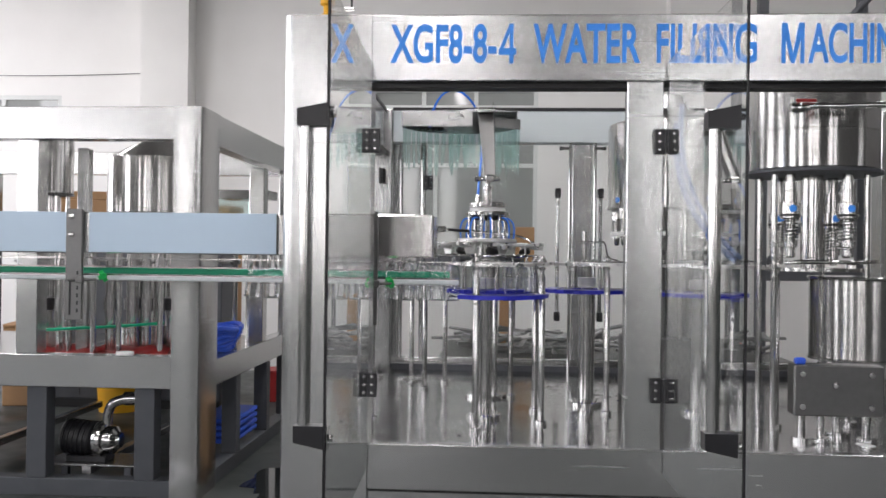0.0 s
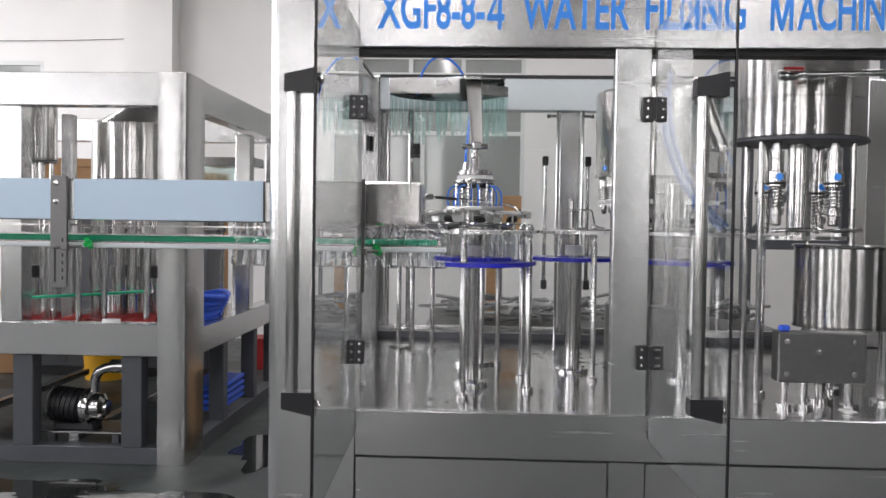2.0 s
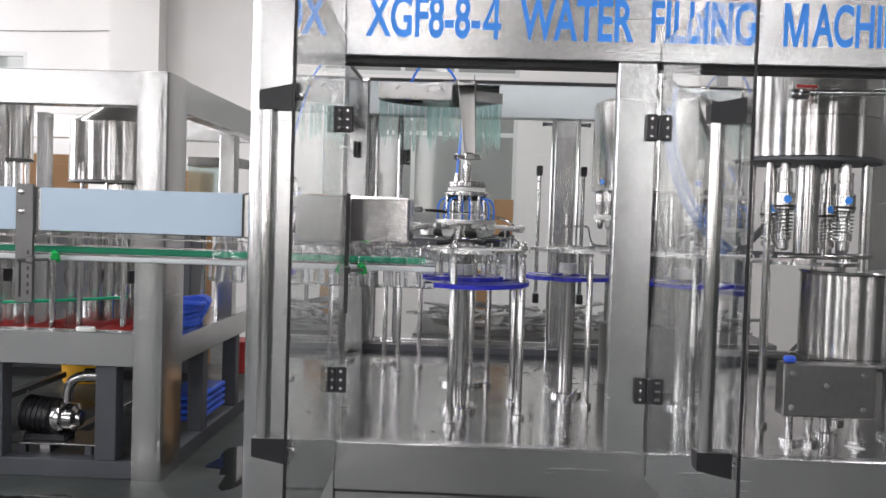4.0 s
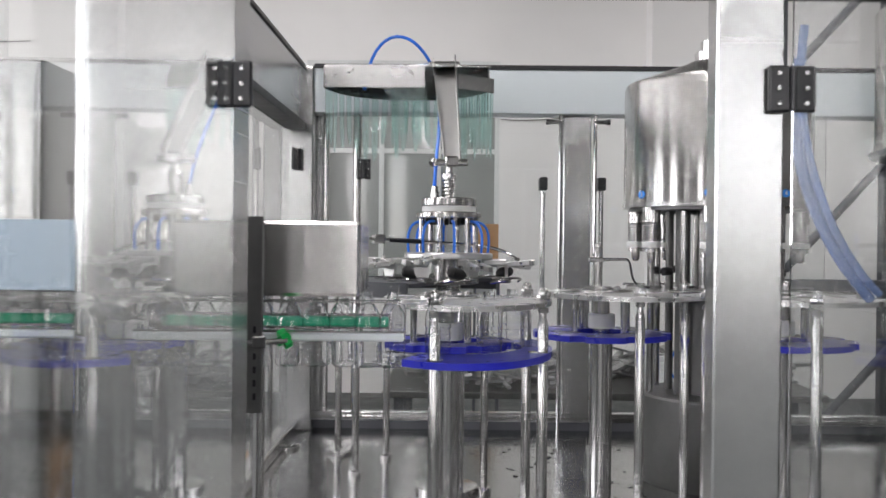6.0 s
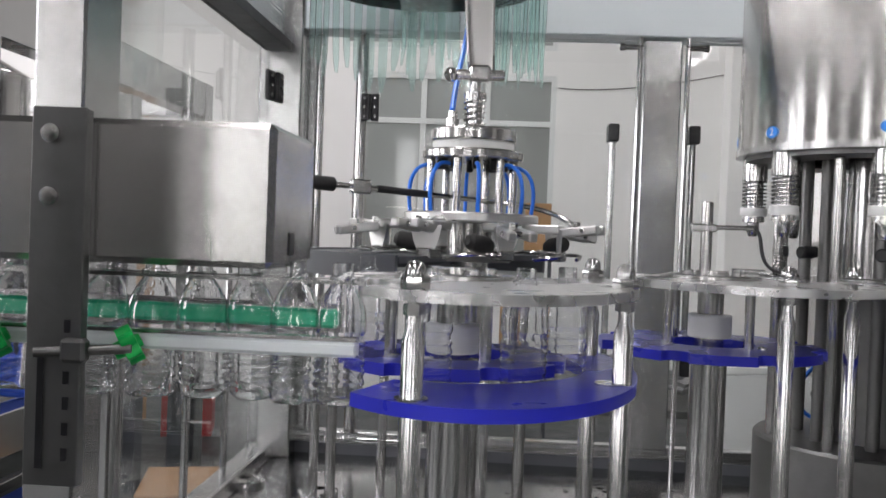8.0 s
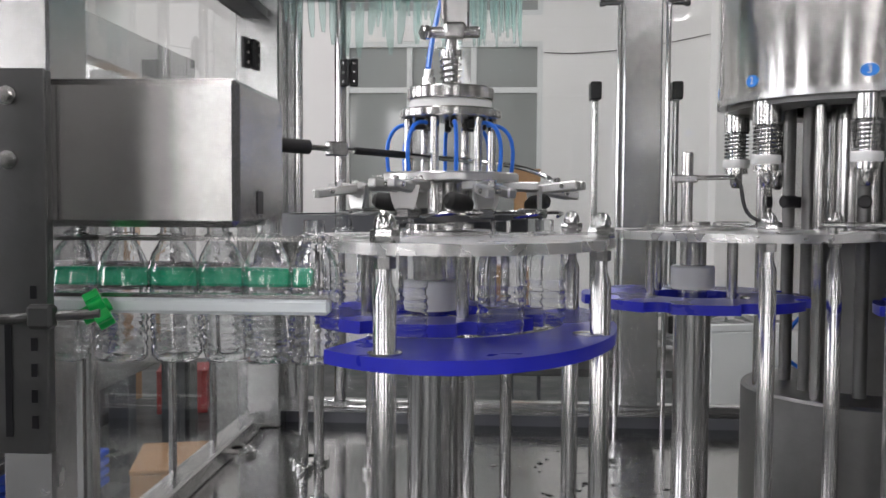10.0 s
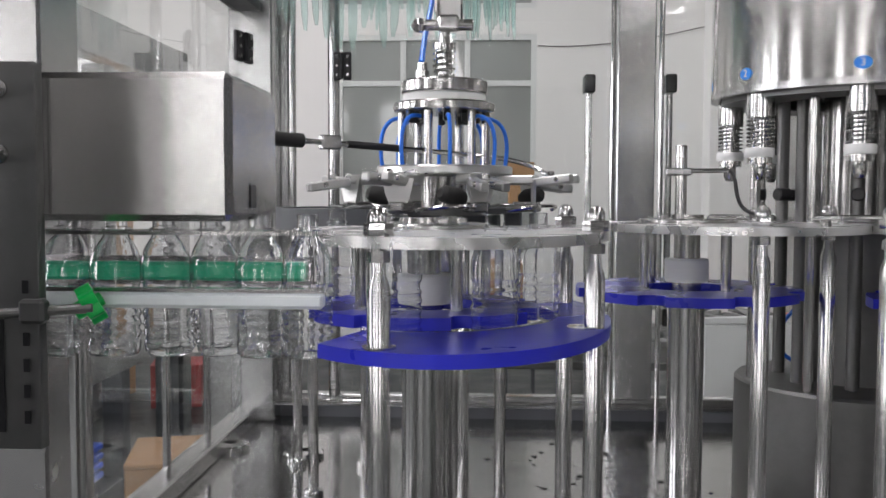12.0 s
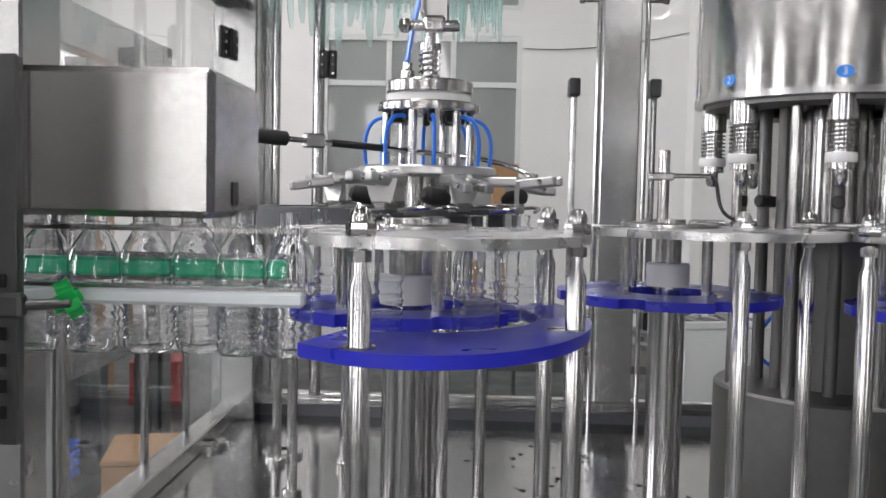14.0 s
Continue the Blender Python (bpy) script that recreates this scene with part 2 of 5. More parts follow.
def wall_y(name, x0, x1, holes, label):
    bm = B()
    ys = sorted({HY0, HY1, *[h[0] for h in holes], *[h[1] for h in holes]})
    zs = sorted({0, HZ, *[h[2] for h in holes], *[h[3] for h in holes]})
    grid_wall(bm, ys, zs, holes, lambda a, b, c, d: ((x0, a, c), (x0, b, c), (x0, b, d), (x0, a, d)), Vector((x1 - x0, 0, 0)))
    # Side walls are out of view and darkened for what the steel mirrors.
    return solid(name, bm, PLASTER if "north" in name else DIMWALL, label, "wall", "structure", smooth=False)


def grid_wall(bm, us, zs, holes, quad, thick):
    for a, b in zip(us, us[1:]):
        for c, d in zip(zs, zs[1:]):
            if any(h[0] <= a and b <= h[1] and h[2] <= c and d <= h[3] for h in holes):
                continue
            bm.faces.new([bm.verts.new(p) for p in quad(a, b, c, d)])
    bmesh.ops.remove_doubles(bm, verts=bm.verts, dist=1e-4)
    r = bmesh.ops.extrude_face_region(bm, geom=list(bm.faces), use_keep_orig=True)
    bmesh.ops.translate(bm, vec=thick, verts=[v for v in r["geom"] if isinstance(v, bmesh.types.BMVert)])


REAR = [(-1.50, 0.50, 3.18, 3.44), (-1.33, 0.50, 0.95, 2.95), (-6.85, -5.35, 3.1, 3.34)]
wall_x("wall_north", HY1, HY1 + 0.24, REAR, "white plastered factory wall with windows")
BIG = [(-6.2, -5.1, 1.6, 4.8), (-3.9, -3.2, 1.6, 4.8), (-2.3, -1.7, 1.6, 4.8), (4.7, 5.5, 1.6, 4.8), (7.2, 8.0, 1.6, 4.8)]
wall_x("wall_south", HY0 - 0.24, HY0, BIG, "unseen wall with tall windows, darkened for contrast in reflections")
# Unseen west openings, added to let side light onto the steel.
SIDE = [(-10.5, -8.5, 1.4, 4.6), (-5.5, -3.5, 1.4, 4.6), (-0.5, 1.5, 1.4, 4.6), (3.0, 5.0, 1.4, 4.6), (7.0, 9.4, 1.4, 4.6)]
wall_y("wall_west", HX0 - 0.24, HX0, SIDE, "unseen side wall with added tall windows, darkened for contrast in reflections")
wall_y("wall_east", HX1, HX1 + 0.24, [], "plain unseen side wall, darkened for contrast in reflections")
for name, x0, x1 in (("pilaster", -4.25, -3.67), ("pilaster", 2.0, 2.65)):
    solid(name, box(B(), x0, x1, HY1 - 0.28, HY1, 0, HZ), PLASTER, "white plastered wall pilaster", "pilaster", "structure")


def window(name, x0, x1, z0, z1, cols, bars, y):
    w = thing(name, "white framed factory window with grey panes", "window", kind="structure")
    bm = B()
    f = 0.05
    for a, b, c, d in ((x0, x1, z0, z0 + f), (x0, x1, z1 - f, z1), (x0, x0 + f, z0 + f, z1 - f), (x1 - f, x1, z0 + f, z1 - f)):
        box(bm, a, b, y - 0.01, y + 0.06, c, d)
    part("window_frame", bm, WINFRAME, w)
    us = [x0 + f, *cols, x1 - f]
    zs = [z0 + f, *bars, z1 - f]
    for u in cols:
        part("mullion", box(B(), u - 0.025, u + 0.025, y, y + 0.05, z0 + f, z1 - f), WINFRAME, w)
    for v in bars:
        for a, b in zip(us, us[1:]):
            part("glazing_bar", box(B(), a + 0.025 * (a in cols), b - 0.025 * (b in cols), y + 0.003, y + 0.047, v - 0.025, v + 0.025), WINFRAME, w)
    for a, b in zip(us, us[1:]):
        for c, d in zip(zs, zs[1:]):
            part("pane", box(B(), a, b, y + 0.02, y + 0.026, c, d), DARKGLASS, w)
    return w


window("window_1", -1.50, 0.50, 3.18, 3.44, [-0.87, -0.24], [], HY1 + 0.02)
window("window_2", -1.33, 0.50, 0.95, 2.95, [-0.72, -0.13], [2.51], HY1 + 0.02)
window("window_3", -6.85, -5.35, 3.1, 3.34, [-6.1], [], HY1 + 0.02)

for x0, x1, z0, z1 in BIG:
    WIDE = x1 - x0
    area_lamp("window_daylight", look(((x0 + x1) / 2, HY0 - 0.1, (z0 + z1) / 2), ((x0 + x1) / 2, 2, 2.4)), x1 - x0, z1 - z0, SKYLIGHT * (z1 - z0) * WIDE, (1.0, 0.965, 1.0))
# Lamps in the added west openings; they give rounded steel its vertical highlights.
for y0, y1, z0, z1 in SIDE:
    WIDE = y1 - y0
    area_lamp("window_daylight", look((HX0 - 0.1, (y0 + y1) / 2, (z0 + z1) / 2), (2, (y0 + y1) / 2, 2.4)), y1 - y0, z1 - z0, SKYLIGHT * (z1 - z0) * WIDE, (1.0, 0.965, 1.0))


def tube_lamp(x, y):
    lamp = thing("fluorescent_lamp", "white twin fluorescent lamp hung from the ceiling", "ceiling lamp", "rows of hall lamps", at=(x, y, 4.9))
    part("housing", box(B(), -0.62, 0.62, -0.06, 0.06, 0.03, 0.09, 0.008), WHITE, lamp)
    for s in (-0.035, 0.035):
        part("tube", rod(B(), (-0.6, s, 0.01), (0.6, s, 0.01), 0.015, 10), TUBEGLOW, lamp, "glowing fluorescent tube")
    for s in (-0.5, 0.5):
        part("hanger", rod(B(), (s, 0, 0.09), (s, 0, HZ - 4.9), 0.004, 6), DULL, lamp)
    return lamp


# Dark bands added along the unseen walls, so steel mirrors darkness low down.
for nm, args in (("dark_band_south", (HX0, HX1, HY0, HY0 + 0.02, 0, 1.4)), ("dark_band_west", (HX0, HX0 + 0.02, HY0 + 0.02, HY1, 0, 1.35)), ("dark_band_east", (HX1 - 0.02, HX1, HY0 + 0.02, HY1, 0, 1.4))):
    solid(nm, box(B(), *args), DARKBAND, "unseen dark grey-green wall band, added to darken reflections", "wall", "structure")

first_lamp = tube_lamp(-5.2, -12.6)
for x in (-5.2, -0.85, 3.5):
    area_lamp("tube_row_light", pose(x, -2.1, 4.86), 0.16, 22.0, STRIPS, (1.0, 0.965, 0.98))
for i in range(3):
    for j in range(8):
        if i or j:
            copy_thing(first_lamp, pose(-5.2 + 4.35 * i, -12.6 + 3.0 * j, 4.9))

cable = B()
sweep(cable, bez((-7.4, HY1 - 0.02, 3.62), (-6, HY1 - 0.02, 3.55), (-5, HY1 - 0.02, 3.58), (-4.0, HY1 - 0.02, 3.62), 12), 0.005, 5)
solid("wall_cable", cable, DULL, "thin grey cable fixed along the white wall", "cable")
solid("wall_cable", sweep(B(), bez((0.51, HY1 - 0.02, 2.84), (1.0, HY1 - 0.02, 2.8), (1.65, HY1 - 0.02, 2.92), (1.99, HY1 - 0.02, 3.0), 12), 0.005, 5), DULL, "thin dark cable sagging across the white wall", "cable")

# ---- filling machine: frame ----
FY, DECKZ, PLZ = 2.72, 0.763, 1.404
HB, HT = 2.055, 2.29
X0, X1, LO, BACK = -0.71, 2.35, -0.395, 4.985
frame_thing = thing("filling_machine_frame", "brushed stainless filling machine frame with blue lettering on its header", "machine frame")


def rounded_post(x0, x1, y0, y1, z0, z1, r=0.045, n=6):
    bm = B()
    pl = [(x1, y1), (x0, y1)] + [(x0 + r - r * math.cos(radians(90 * k / n)), y0 + r - r * math.sin(radians(90 * k / n))) for k in range(n + 1)] + [(x1, y0)]
    return prism(bm, pl, z0, z1)


part("corner_post", rounded_post(X0, LO, FY, FY + 0.13, 0.1, HT), STEEL_V, frame_thing, "wide brushed corner post with a rounded edge")
part("corner_post", box(B(), 1.95, X1, FY, FY + 0.13, 0.1, HT, 0.006), STEEL_V, frame_thing)
part("middle_post", box(B(), 0.498, 0.624, FY + 0.004, FY + 0.066, DECKZ + 0.02, HB, 0.004), STEEL_V, frame_thing)
part("header_beam", box(B(), LO, 1.95, FY + 0.002, FY + 0.12, HB, HT - 0.002, 0.004), STEEL_H, frame_thing)
part("header_seal", box(B(), LO, 1.95, FY + 0.03, FY + 0.11, HB - 0.018, HB - 0.001), RUBBER, frame_thing, "black rubber door seal")
part("apron", box(B(), LO, 1.95, FY + 0.003, FY + 0.06, 0.62, DECKZ + 0.02, 0.004), STEEL_H, frame_thing)
part("plinth_post", box(B(), 0.50, 0.622, FY + 0.006, FY + 0.06, 0.1, 0.617), STEEL_V, frame_thing)
for a, b in ((LO + 0.002, 0.496), (0.626, 1.948)):
    part("lower_panel", box(B(), a, b, FY + 0.016, FY + 0.04, 0.12, 0.614, 0.003), STEEL_H, frame_thing)
part("deck", box(B(), X0 + 0.06, X1 - 0.02, FY + 0.06, BACK, DECKZ - 0.02, DECKZ, 0.003), DECK, frame_thing, "wet steel deck plate")
part("skirt", box(B(), X0 + 0.02, X0 + 0.05, FY + 0.13, BACK, 0.1, DECKZ - 0.02), STEEL_H, frame_thing)
part("skirt", box(B(), X0 + 0.05, X1, BACK - 0.03, BACK, 0.1, DECKZ - 0.022), STEEL_H, frame_thing)
for x, y in ((-0.6, 2.85), (0.56, 2.85), (2.2, 2.85), (-0.6, 4.65), (0.56, 4.65), (2.2, 4.65)):
    foot = B()
    lathe(foot, [(0, 0), (0.05, 0), (0.05, 0.012), (0.018, 0.03), (0.018, 0.13)], 16, (x, y))
    part("foot", foot, STEEL, frame_thing)
# side and rear
part("rear_post", box(B(), X0, X0 + 0.14, BACK - 0.14, BACK, DECKZ, HT, 0.005), STEEL_V, frame_thing)
part("rear_post", box(B(), X0 + 0.14, -0.545, BACK - 0.03, BACK - 0.006, DECKZ + 0.073, HB + 0.044, 0.003), STEEL_V, frame_thing)
part("rear_post", box(B(), 0.48, 0.595, BACK - 0.1, BACK - 0.002, DECKZ + 0.075, HB + 0.04, 0.004), STEEL_V, frame_thing)
part("rear_post", box(B(), X1 - 0.14, X1, BACK - 0.14, BACK, DECKZ, HT, 0.005), STEEL_V, frame_thing)
part("rear_beam", box(B(), X0 + 0.14, X1 - 0.14, BACK - 0.12, BACK - 0.004, HB + 0.045, HT - 0.005, 0.004), PALEFILM, frame_thing, "steel beam still in pale protective film")
part("rear_beam_cap", box(B(), X0 + 0.14, X1 - 0.14, BACK - 0.125, BACK, HT - 0.004, HT + 0.013), BLACK, frame_thing, "black rubber strip")
part("rear_sill", box(B(), X0 + 0.14, X1 - 0.14, BACK - 0.05, BACK - 0.004, DECKZ, DECKZ + 0.072, 0.004), STEEL_H, frame_thing)
part("rear_sill_strip", box(B(), X0 + 0.14, X1 - 0.14, BACK - 0.058, BACK - 0.0505, DECKZ, DECKZ + 0.034), GREYPAINT, frame_thing, "dark strip along the foot of the sill")
part("rear_sill_lip", box(B(), X0 + 0.14, X1 - 0.14, BACK - 0.066, BACK - 0.0505, DECKZ + 0.046, DECKZ + 0.056, 0.002), POLISH, frame_thing)
part("side_sill", box(B(), X0 + 0.02, X0 + 0.09, FY + 0.13, BACK - 0.14, DECKZ, DECKZ + 0.05, 0.005), STEEL, frame_thing)
part("side_beam", box(B(), X0 + 0.004, X0 + 0.10, FY + 0.13, BACK - 0.14, HB, HT - 0.01, 0.004), STEEL_H, frame_thing)
part("side_beam_strip", box(B(), X0 + 0.02, X0 + 0.106, FY + 0.13, BACK - 0.14, HB - 0.03, HB - 0.001), BLACK, frame_thing, "black rubber strip")
part("side_beam_strip", box(B(), X0 + 0.02, X0 + 0.106, FY + 0.13, BACK - 0.14, HT - 0.009, HT + 0.006), BLACK, frame_thing, "black rubber strip")
part("side_post", box(B(), X0 + 0.003, X0 + 0.09, 3.50, 3.64, DECKZ, HB - 0.03, 0.005), STEEL, frame_thing)
part("right_side_panel", box(B(), X1 - 0.03, X1 - 0.002, FY + 0.13, BACK - 0.14, 0.1, HT - 0.01), DULL, frame_thing)
part("rear_pole", rod(B(), (-0.392, BACK - 0.07, DECKZ + 0.07), (-0.392, BACK - 0.07, HB + 0.05), 0.019), POLISH, frame_thing)
part("rear_pole", rod(B(), (-0.522, BACK - 0.08, DECKZ + 0.07), (-0.522, BACK - 0.08, HB + 0.05), 0.014), POLISH, frame_thing)


def lettering(word, x0, x1, z0, z1):
    cu = bpy.data.curves.new("lettering", "FONT")
    cu.body, cu.size, cu.extrude, cu.offset = word, 1.0, 0.004, 0.021
    tmp = bpy.data.objects.new("lettering", cu)
    scene.collection.objects.link(tmp)
    dg = bpy.context.evaluated_depsgraph_get()
    me = bpy.data.meshes.new_from_object(tmp.evaluated_get(dg))
    bpy.data.objects.remove(tmp)
    co = np.array([v.co[:] for v in me.vertices])
    lo, hi = co.min(0), co.max(0)
    sx, sz = (x1 - x0) / (hi[0] - lo[0]), (z1 - z0) / (hi[1] - lo[1])
    for v in me.vertices:
        v.co = (x0 + (v.co.x - lo[0]) * sx, FY + 0.0015 - (v.co.z - lo[2]) * 0.12, z0 + (v.co.y - lo[1]) * sz)
    bm = B()
    bm.from_mesh(me)
    bmesh.ops.remove_doubles(bm, verts=bm.verts, dist=1e-5)
    bmesh.ops.recalc_face_normals(bm, faces=bm.faces)
    bm.to_mesh(me)
    bm.free()
    me.shade_flat()
    me.materials.clear()
    me.materials.append(LETTER)
    ob = new("lettering", me)
    ob.parent = frame_thing
    return tagged(ob, "blue painted capital letters")


for word, a, b in (("XGF8-8-", -0.328, 0.044), ("WATER", 0.172, 0.54), ("FILLING", 0.596, 0.935), ("ACHINE", 1.108, 1.45)):
    lettering(word, a, b, 2.117, 2.255)


def stroke_letter(x0, x1, z0, z1, strokes):
    """A capital built of straight strokes, each a quad in parts of the letter's box."""
    bm = B()
    for k, quad in enumerate(strokes):
        y = FY + 0.0004 + 0.0002 * k
        pts = [(x0 + u * (x1 - x0), z0 + v * (z1 - z0)) for u, v in quad]
        lo = [bm.verts.new((p[0], y, p[1])) for p in pts]
        hi = [bm.verts.new((p[0], FY + 0.0018, p[1])) for p in pts]
        bm.faces.new(lo)
        for q in range(4):
            bm.faces.new((lo[q], hi[q], hi[(q + 1) % 4], lo[(q + 1) % 4]))
    part("lettering", bm, LETTER, frame_thing, "blue painted capital letters", smooth=False)


stroke_letter(0.052, 0.112, 2.117, 2.255, (((0.62, 0), (0.84, 0), (0.84, 1), (0.62, 1)), ((0, 0.22), (1, 0.22), (1, 0.38), (0, 0.38)), ((0, 0.30), (0.2, 0.30), (0.8, 1), (0.62, 1))))
stroke_letter(1.018, 1.094, 2.117, 2.255, (((0, 0), (0.17, 0), (0.17, 1), (0, 1)), ((0.83, 0), (1, 0), (1, 1), (0.83, 1)), ((0.0, 1), (0.24, 1), (0.58, 0), (0.42, 0)), ((0.76, 1), (1, 1), (0.58, 0), (0.42, 0))))


def hinge(x, y, z, flip, parent_name="hinge"):
    """A black door hinge: two leaves, knuckle and screws; leaves in the xz plane."""
    h = thing(parent_name, "black plastic door hinge with steel screws", "hinge", "door hinges", at=(x, y, z))
    for s in (-1, 1):
        part("leaf", box(B(), *sorted((s * 0.006, s * 0.046)), -0.012, 0.002, -0.043, 0.043, 0.004), BLACK, h)
        for k in (-0.028, 0.0, 0.028):
            sc = B()
            lathe(sc, [(0, 0), (0.006, 0), (0.005, 0.003), (0, 0.004)], 10, m=pose(s * 0.028, -0.012, k, 90))
            part("screw", sc, POLISH, h)
    part("knuckle", rod(B(), (0, -0.014, -0.04), (0, -0.014, 0.04), 0.008, 10), BLACK, h)
    return h


hinge(0.635, FY - 0.002, 1.845, 1)
h0 = hinge(0.63, FY - 0.002, 0.99, 1)
copy_thing(h0, pose(-0.405, FY - 0.002, 1.845))
copy_thing(h0, pose(-0.405, FY - 0.002, 0.99))
copy_thing(h0, pose(X0 + 0.11, 4.62, 1.88, 0, 0, 75))
copy_thing(h0, pose(-0.36, BACK - 0.092, 1.865)).scale.x = 0.6


def glass_door(hx, hy, width, turn, z0, z1, side):
    """A frameless glass door hung at (hx, hy), opened by turn degrees about its hinge; side: on which face the pull sits."""
    d = thing("glass_door", "open frameless glass door with a long steel pull", "glass door", "machine doors", at=(hx, hy, 0))
    d.rotation_euler = (0, 0, radians(turn))
    pane = part("glass_pane", box(B(), 0.0, width, -0.004, 0.004, z0, z1, 0.001, 1), GLASS, d, "clear glass pane")
    pane.visible_shadow = False
    part("edge_seal", box(B(), width, width + 0.004, -0.0025, 0.0025, z0, z1), BLACK, d, "black rubber edge")
    s = side
    gx, gy = width - 0.06, s * 0.062
    handle = part("pull_tube", rod(B(), (gx, gy, 1.0), (gx, gy, 1.79), 0.0165, 18), POLISH, d, "polished steel pull tube")
    for zb, up in ((1.80, 1), (0.985, -1)):
        bm = B()
        pl = [(s * 0.004, -0.03), (s * 0.004, 0.03), (s * 0.085, 0.012), (s * 0.085, -0.03)]
        prism(bm, pl if up > 0 else [(a, -b) for a, b in pl], -0.022, 0.022, m=pose(gx, 0, zb) @ Matrix(((0, 0, 1, 0), (1, 0, 0, 0), (0, 1, 0, 0), (0, 0, 0, 1))))
        part("pull_bracket", bm, BLACK, d, "black plastic pull bracket")
        part("bolt", rod(B(), (gx + 0.01, -s * 0.014, zb), (gx + 0.01, -s * 0.004, zb), 0.009, 10), POLISH, d)
    return d


glass_door(-0.395, FY - 0.012, 0.95, -88.0, 0.70, 2.12, -1)
glass_door(0.635, FY - 0.012, 0.92, -88.4, 0.70, 2.12, -1)
# side and rear glazing
for name, args in (("side_glass", (X0 + 0.03, X0 + 0.038, 3.64, BACK - 0.14, DECKZ + 0.05, HB - 0.03)),
                   ("rear_glass", (-0.37, 0.48, BACK - 0.06, BACK - 0.052, DECKZ + 0.075, HB + 0.045)),
                   ("rear_glass", (0.595, 1.6, BACK - 0.06, BACK - 0.052, DECKZ + 0.075, HB + 0.045))):
    g = part(name, box(B(), *args), GLASS, frame_thing, "clear glass guard pane")
    g.visible_shadow = False


def rear_pull(x):
    p = thing("rear_door_pull", "long steel door pull with black ends", "door handle", "rear door pulls", at=(x, BACK - 0.015, 0))
    part("pull_tube", rod(B(), (0, 0, 1.09), (0, 0, 1.81), 0.011), POLISH, p)
    for z in (1.09, 1.815):
        part("pull_bracket", box(B(), -0.017, 0.017, -0.04, 0.03, z - 0.028, z + 0.028, 0.004), BLACK, p)
    return p


rear_pull(0.402)
rear_pull(0.651)
for x in (0.465, 0.61):
    bm = B()
    rod(bm, (x, BACK - 0.11, DECKZ + 0.0), (x, BACK - 0.11, 2.1), 0.008, 10)
    solid("guard_rod", bm, POLISH, "thin polished guard rod beside the rear post", "rod", group="guard rods")
    c = B()
    s = -1 if x < 0.53 else 1
    rod(c, (x - s * 0.01, BACK - 0.11, 2.07), (x + s * 0.045, BACK - 0.11, 2.07), 0.009, 10)
    rod(c, (x + s * 0.045, BACK - 0.11, 2.07), (x + s * 0.062, BACK - 0.11, 2.07), 0.013, 10)
    solid("rod_clamp", c, POLISH, "small polished clamp screw on a guard rod", "clamp", group="rod clamps")

# ---- star wheels and supports ----
S1, S2, S3, RIN, FIL, CAP = (0.004, 3.40), (0.466, 3.79), (0.947, 3.62), (0.002, 3.97), (0.915, 4.16), (1.29, 3.22)


def column(c, label="polished steel star wheel column with a nylon collar"):
    col = thing("star_column", label, "column", "star wheel columns", at=(*c, DECKZ))
    h = PLZ - DECKZ
    part("tube", lathe(B(), [(0.034, 0.012), (0.034, h - 0.13), (0.027, h - 0.125), (0.027, h - 0.098)], 28), POLISH, col)
    part("collar", lathe(B(), [(0.027, h - 0.098), (0.038, h - 0.098), (0.04, h - 0.095), (0.04, h - 0.058), (0.038, h - 0.055), (0.024, h - 0.055)], 28), WHITE, col, "white nylon collar")
    part("neck", lathe(B(), [(0.024, h - 0.055), (0.024, h + 0.016), (0.02, h + 0.02), (0.0, h + 0.02)], 24), POLISH, col)
    part("flange", lathe(B(), [(0.034, 0.022), (0.072, 0.018), (0.075, 0.014), (0.075, 0.0), (0, 0)], 28), POLISH, col)
    for k in range(6):
        a = radians(60 * k + 20)
        part("bolt", lathe(B(), [(0.008, 0.018), (0.008, 0.024), (0.0, 0.026)], 6, (0.058 * math.cos(a), 0.058 * math.sin(a))), STEEL, col)
    return col


col1 = column(S1)
copy_thing(col1, pose(*S2, DECKZ))
copy_thing(col1, pose(*S3, DECKZ))


def support(c, top=PLZ, r=0.0135, nut=True, kind="support_rod"):
    """An upright rod with a foot; it narrows to a threaded end with a domed nut above the plate."""
    s = thing(kind, "polished steel support rod standing on the deck", "support rod", "support rods", at=(*c, DECKZ))
    h = top - DECKZ
    part("shaft", lathe(B(), [(r, 0.02), (r, h - 0.045), (r * 0.62, h - 0.03), (r * 0.62, h)], 18), POLISH, s)
    part("foot", lathe(B(), [(0, 0), (r + 0.011, 0), (r + 0.011, 0.014), (r + 0.008, 0.019), (r, 0.02)], 20), POLISH, s)
    if nut:
        part("jam_nut", lathe(B(), [(r * 0.6, h - 0.016), (0.013, h - 0.016), (0.013, h - 0.003), (r * 0.6, h - 0.003)], 6), STEEL, s)
        dn = part("domed_nut", lathe(B(), [(0, h + 0.0135), (0.0165, h + 0.0135), (0.0172, h + 0.015), (0.0172, h + 0.026), (0.0165, h + 0.0275), (0, h + 0.0275)], 6), POLISH, s)
        part("dome", lathe(B(), [(0.0125, h + 0.0276), (0.0128, h + 0.034), (0.0115, h + 0.0395), (0.008, h + 0.0445), (0.004, h + 0.0465), (0, h + 0.047)], 18), POLISH, dn)
    return s


sup = support((-0.024, 3.075))
for c in ((0.237, 3.262), (0.222, 3.560), (0.53, 3.535), (0.68, 3.42), (0.70, 3.72), (0.9, 3.24), (1.18, 3.30), (1.06, 3.90)):
    copy_thing(sup, pose(*c, DECKZ))
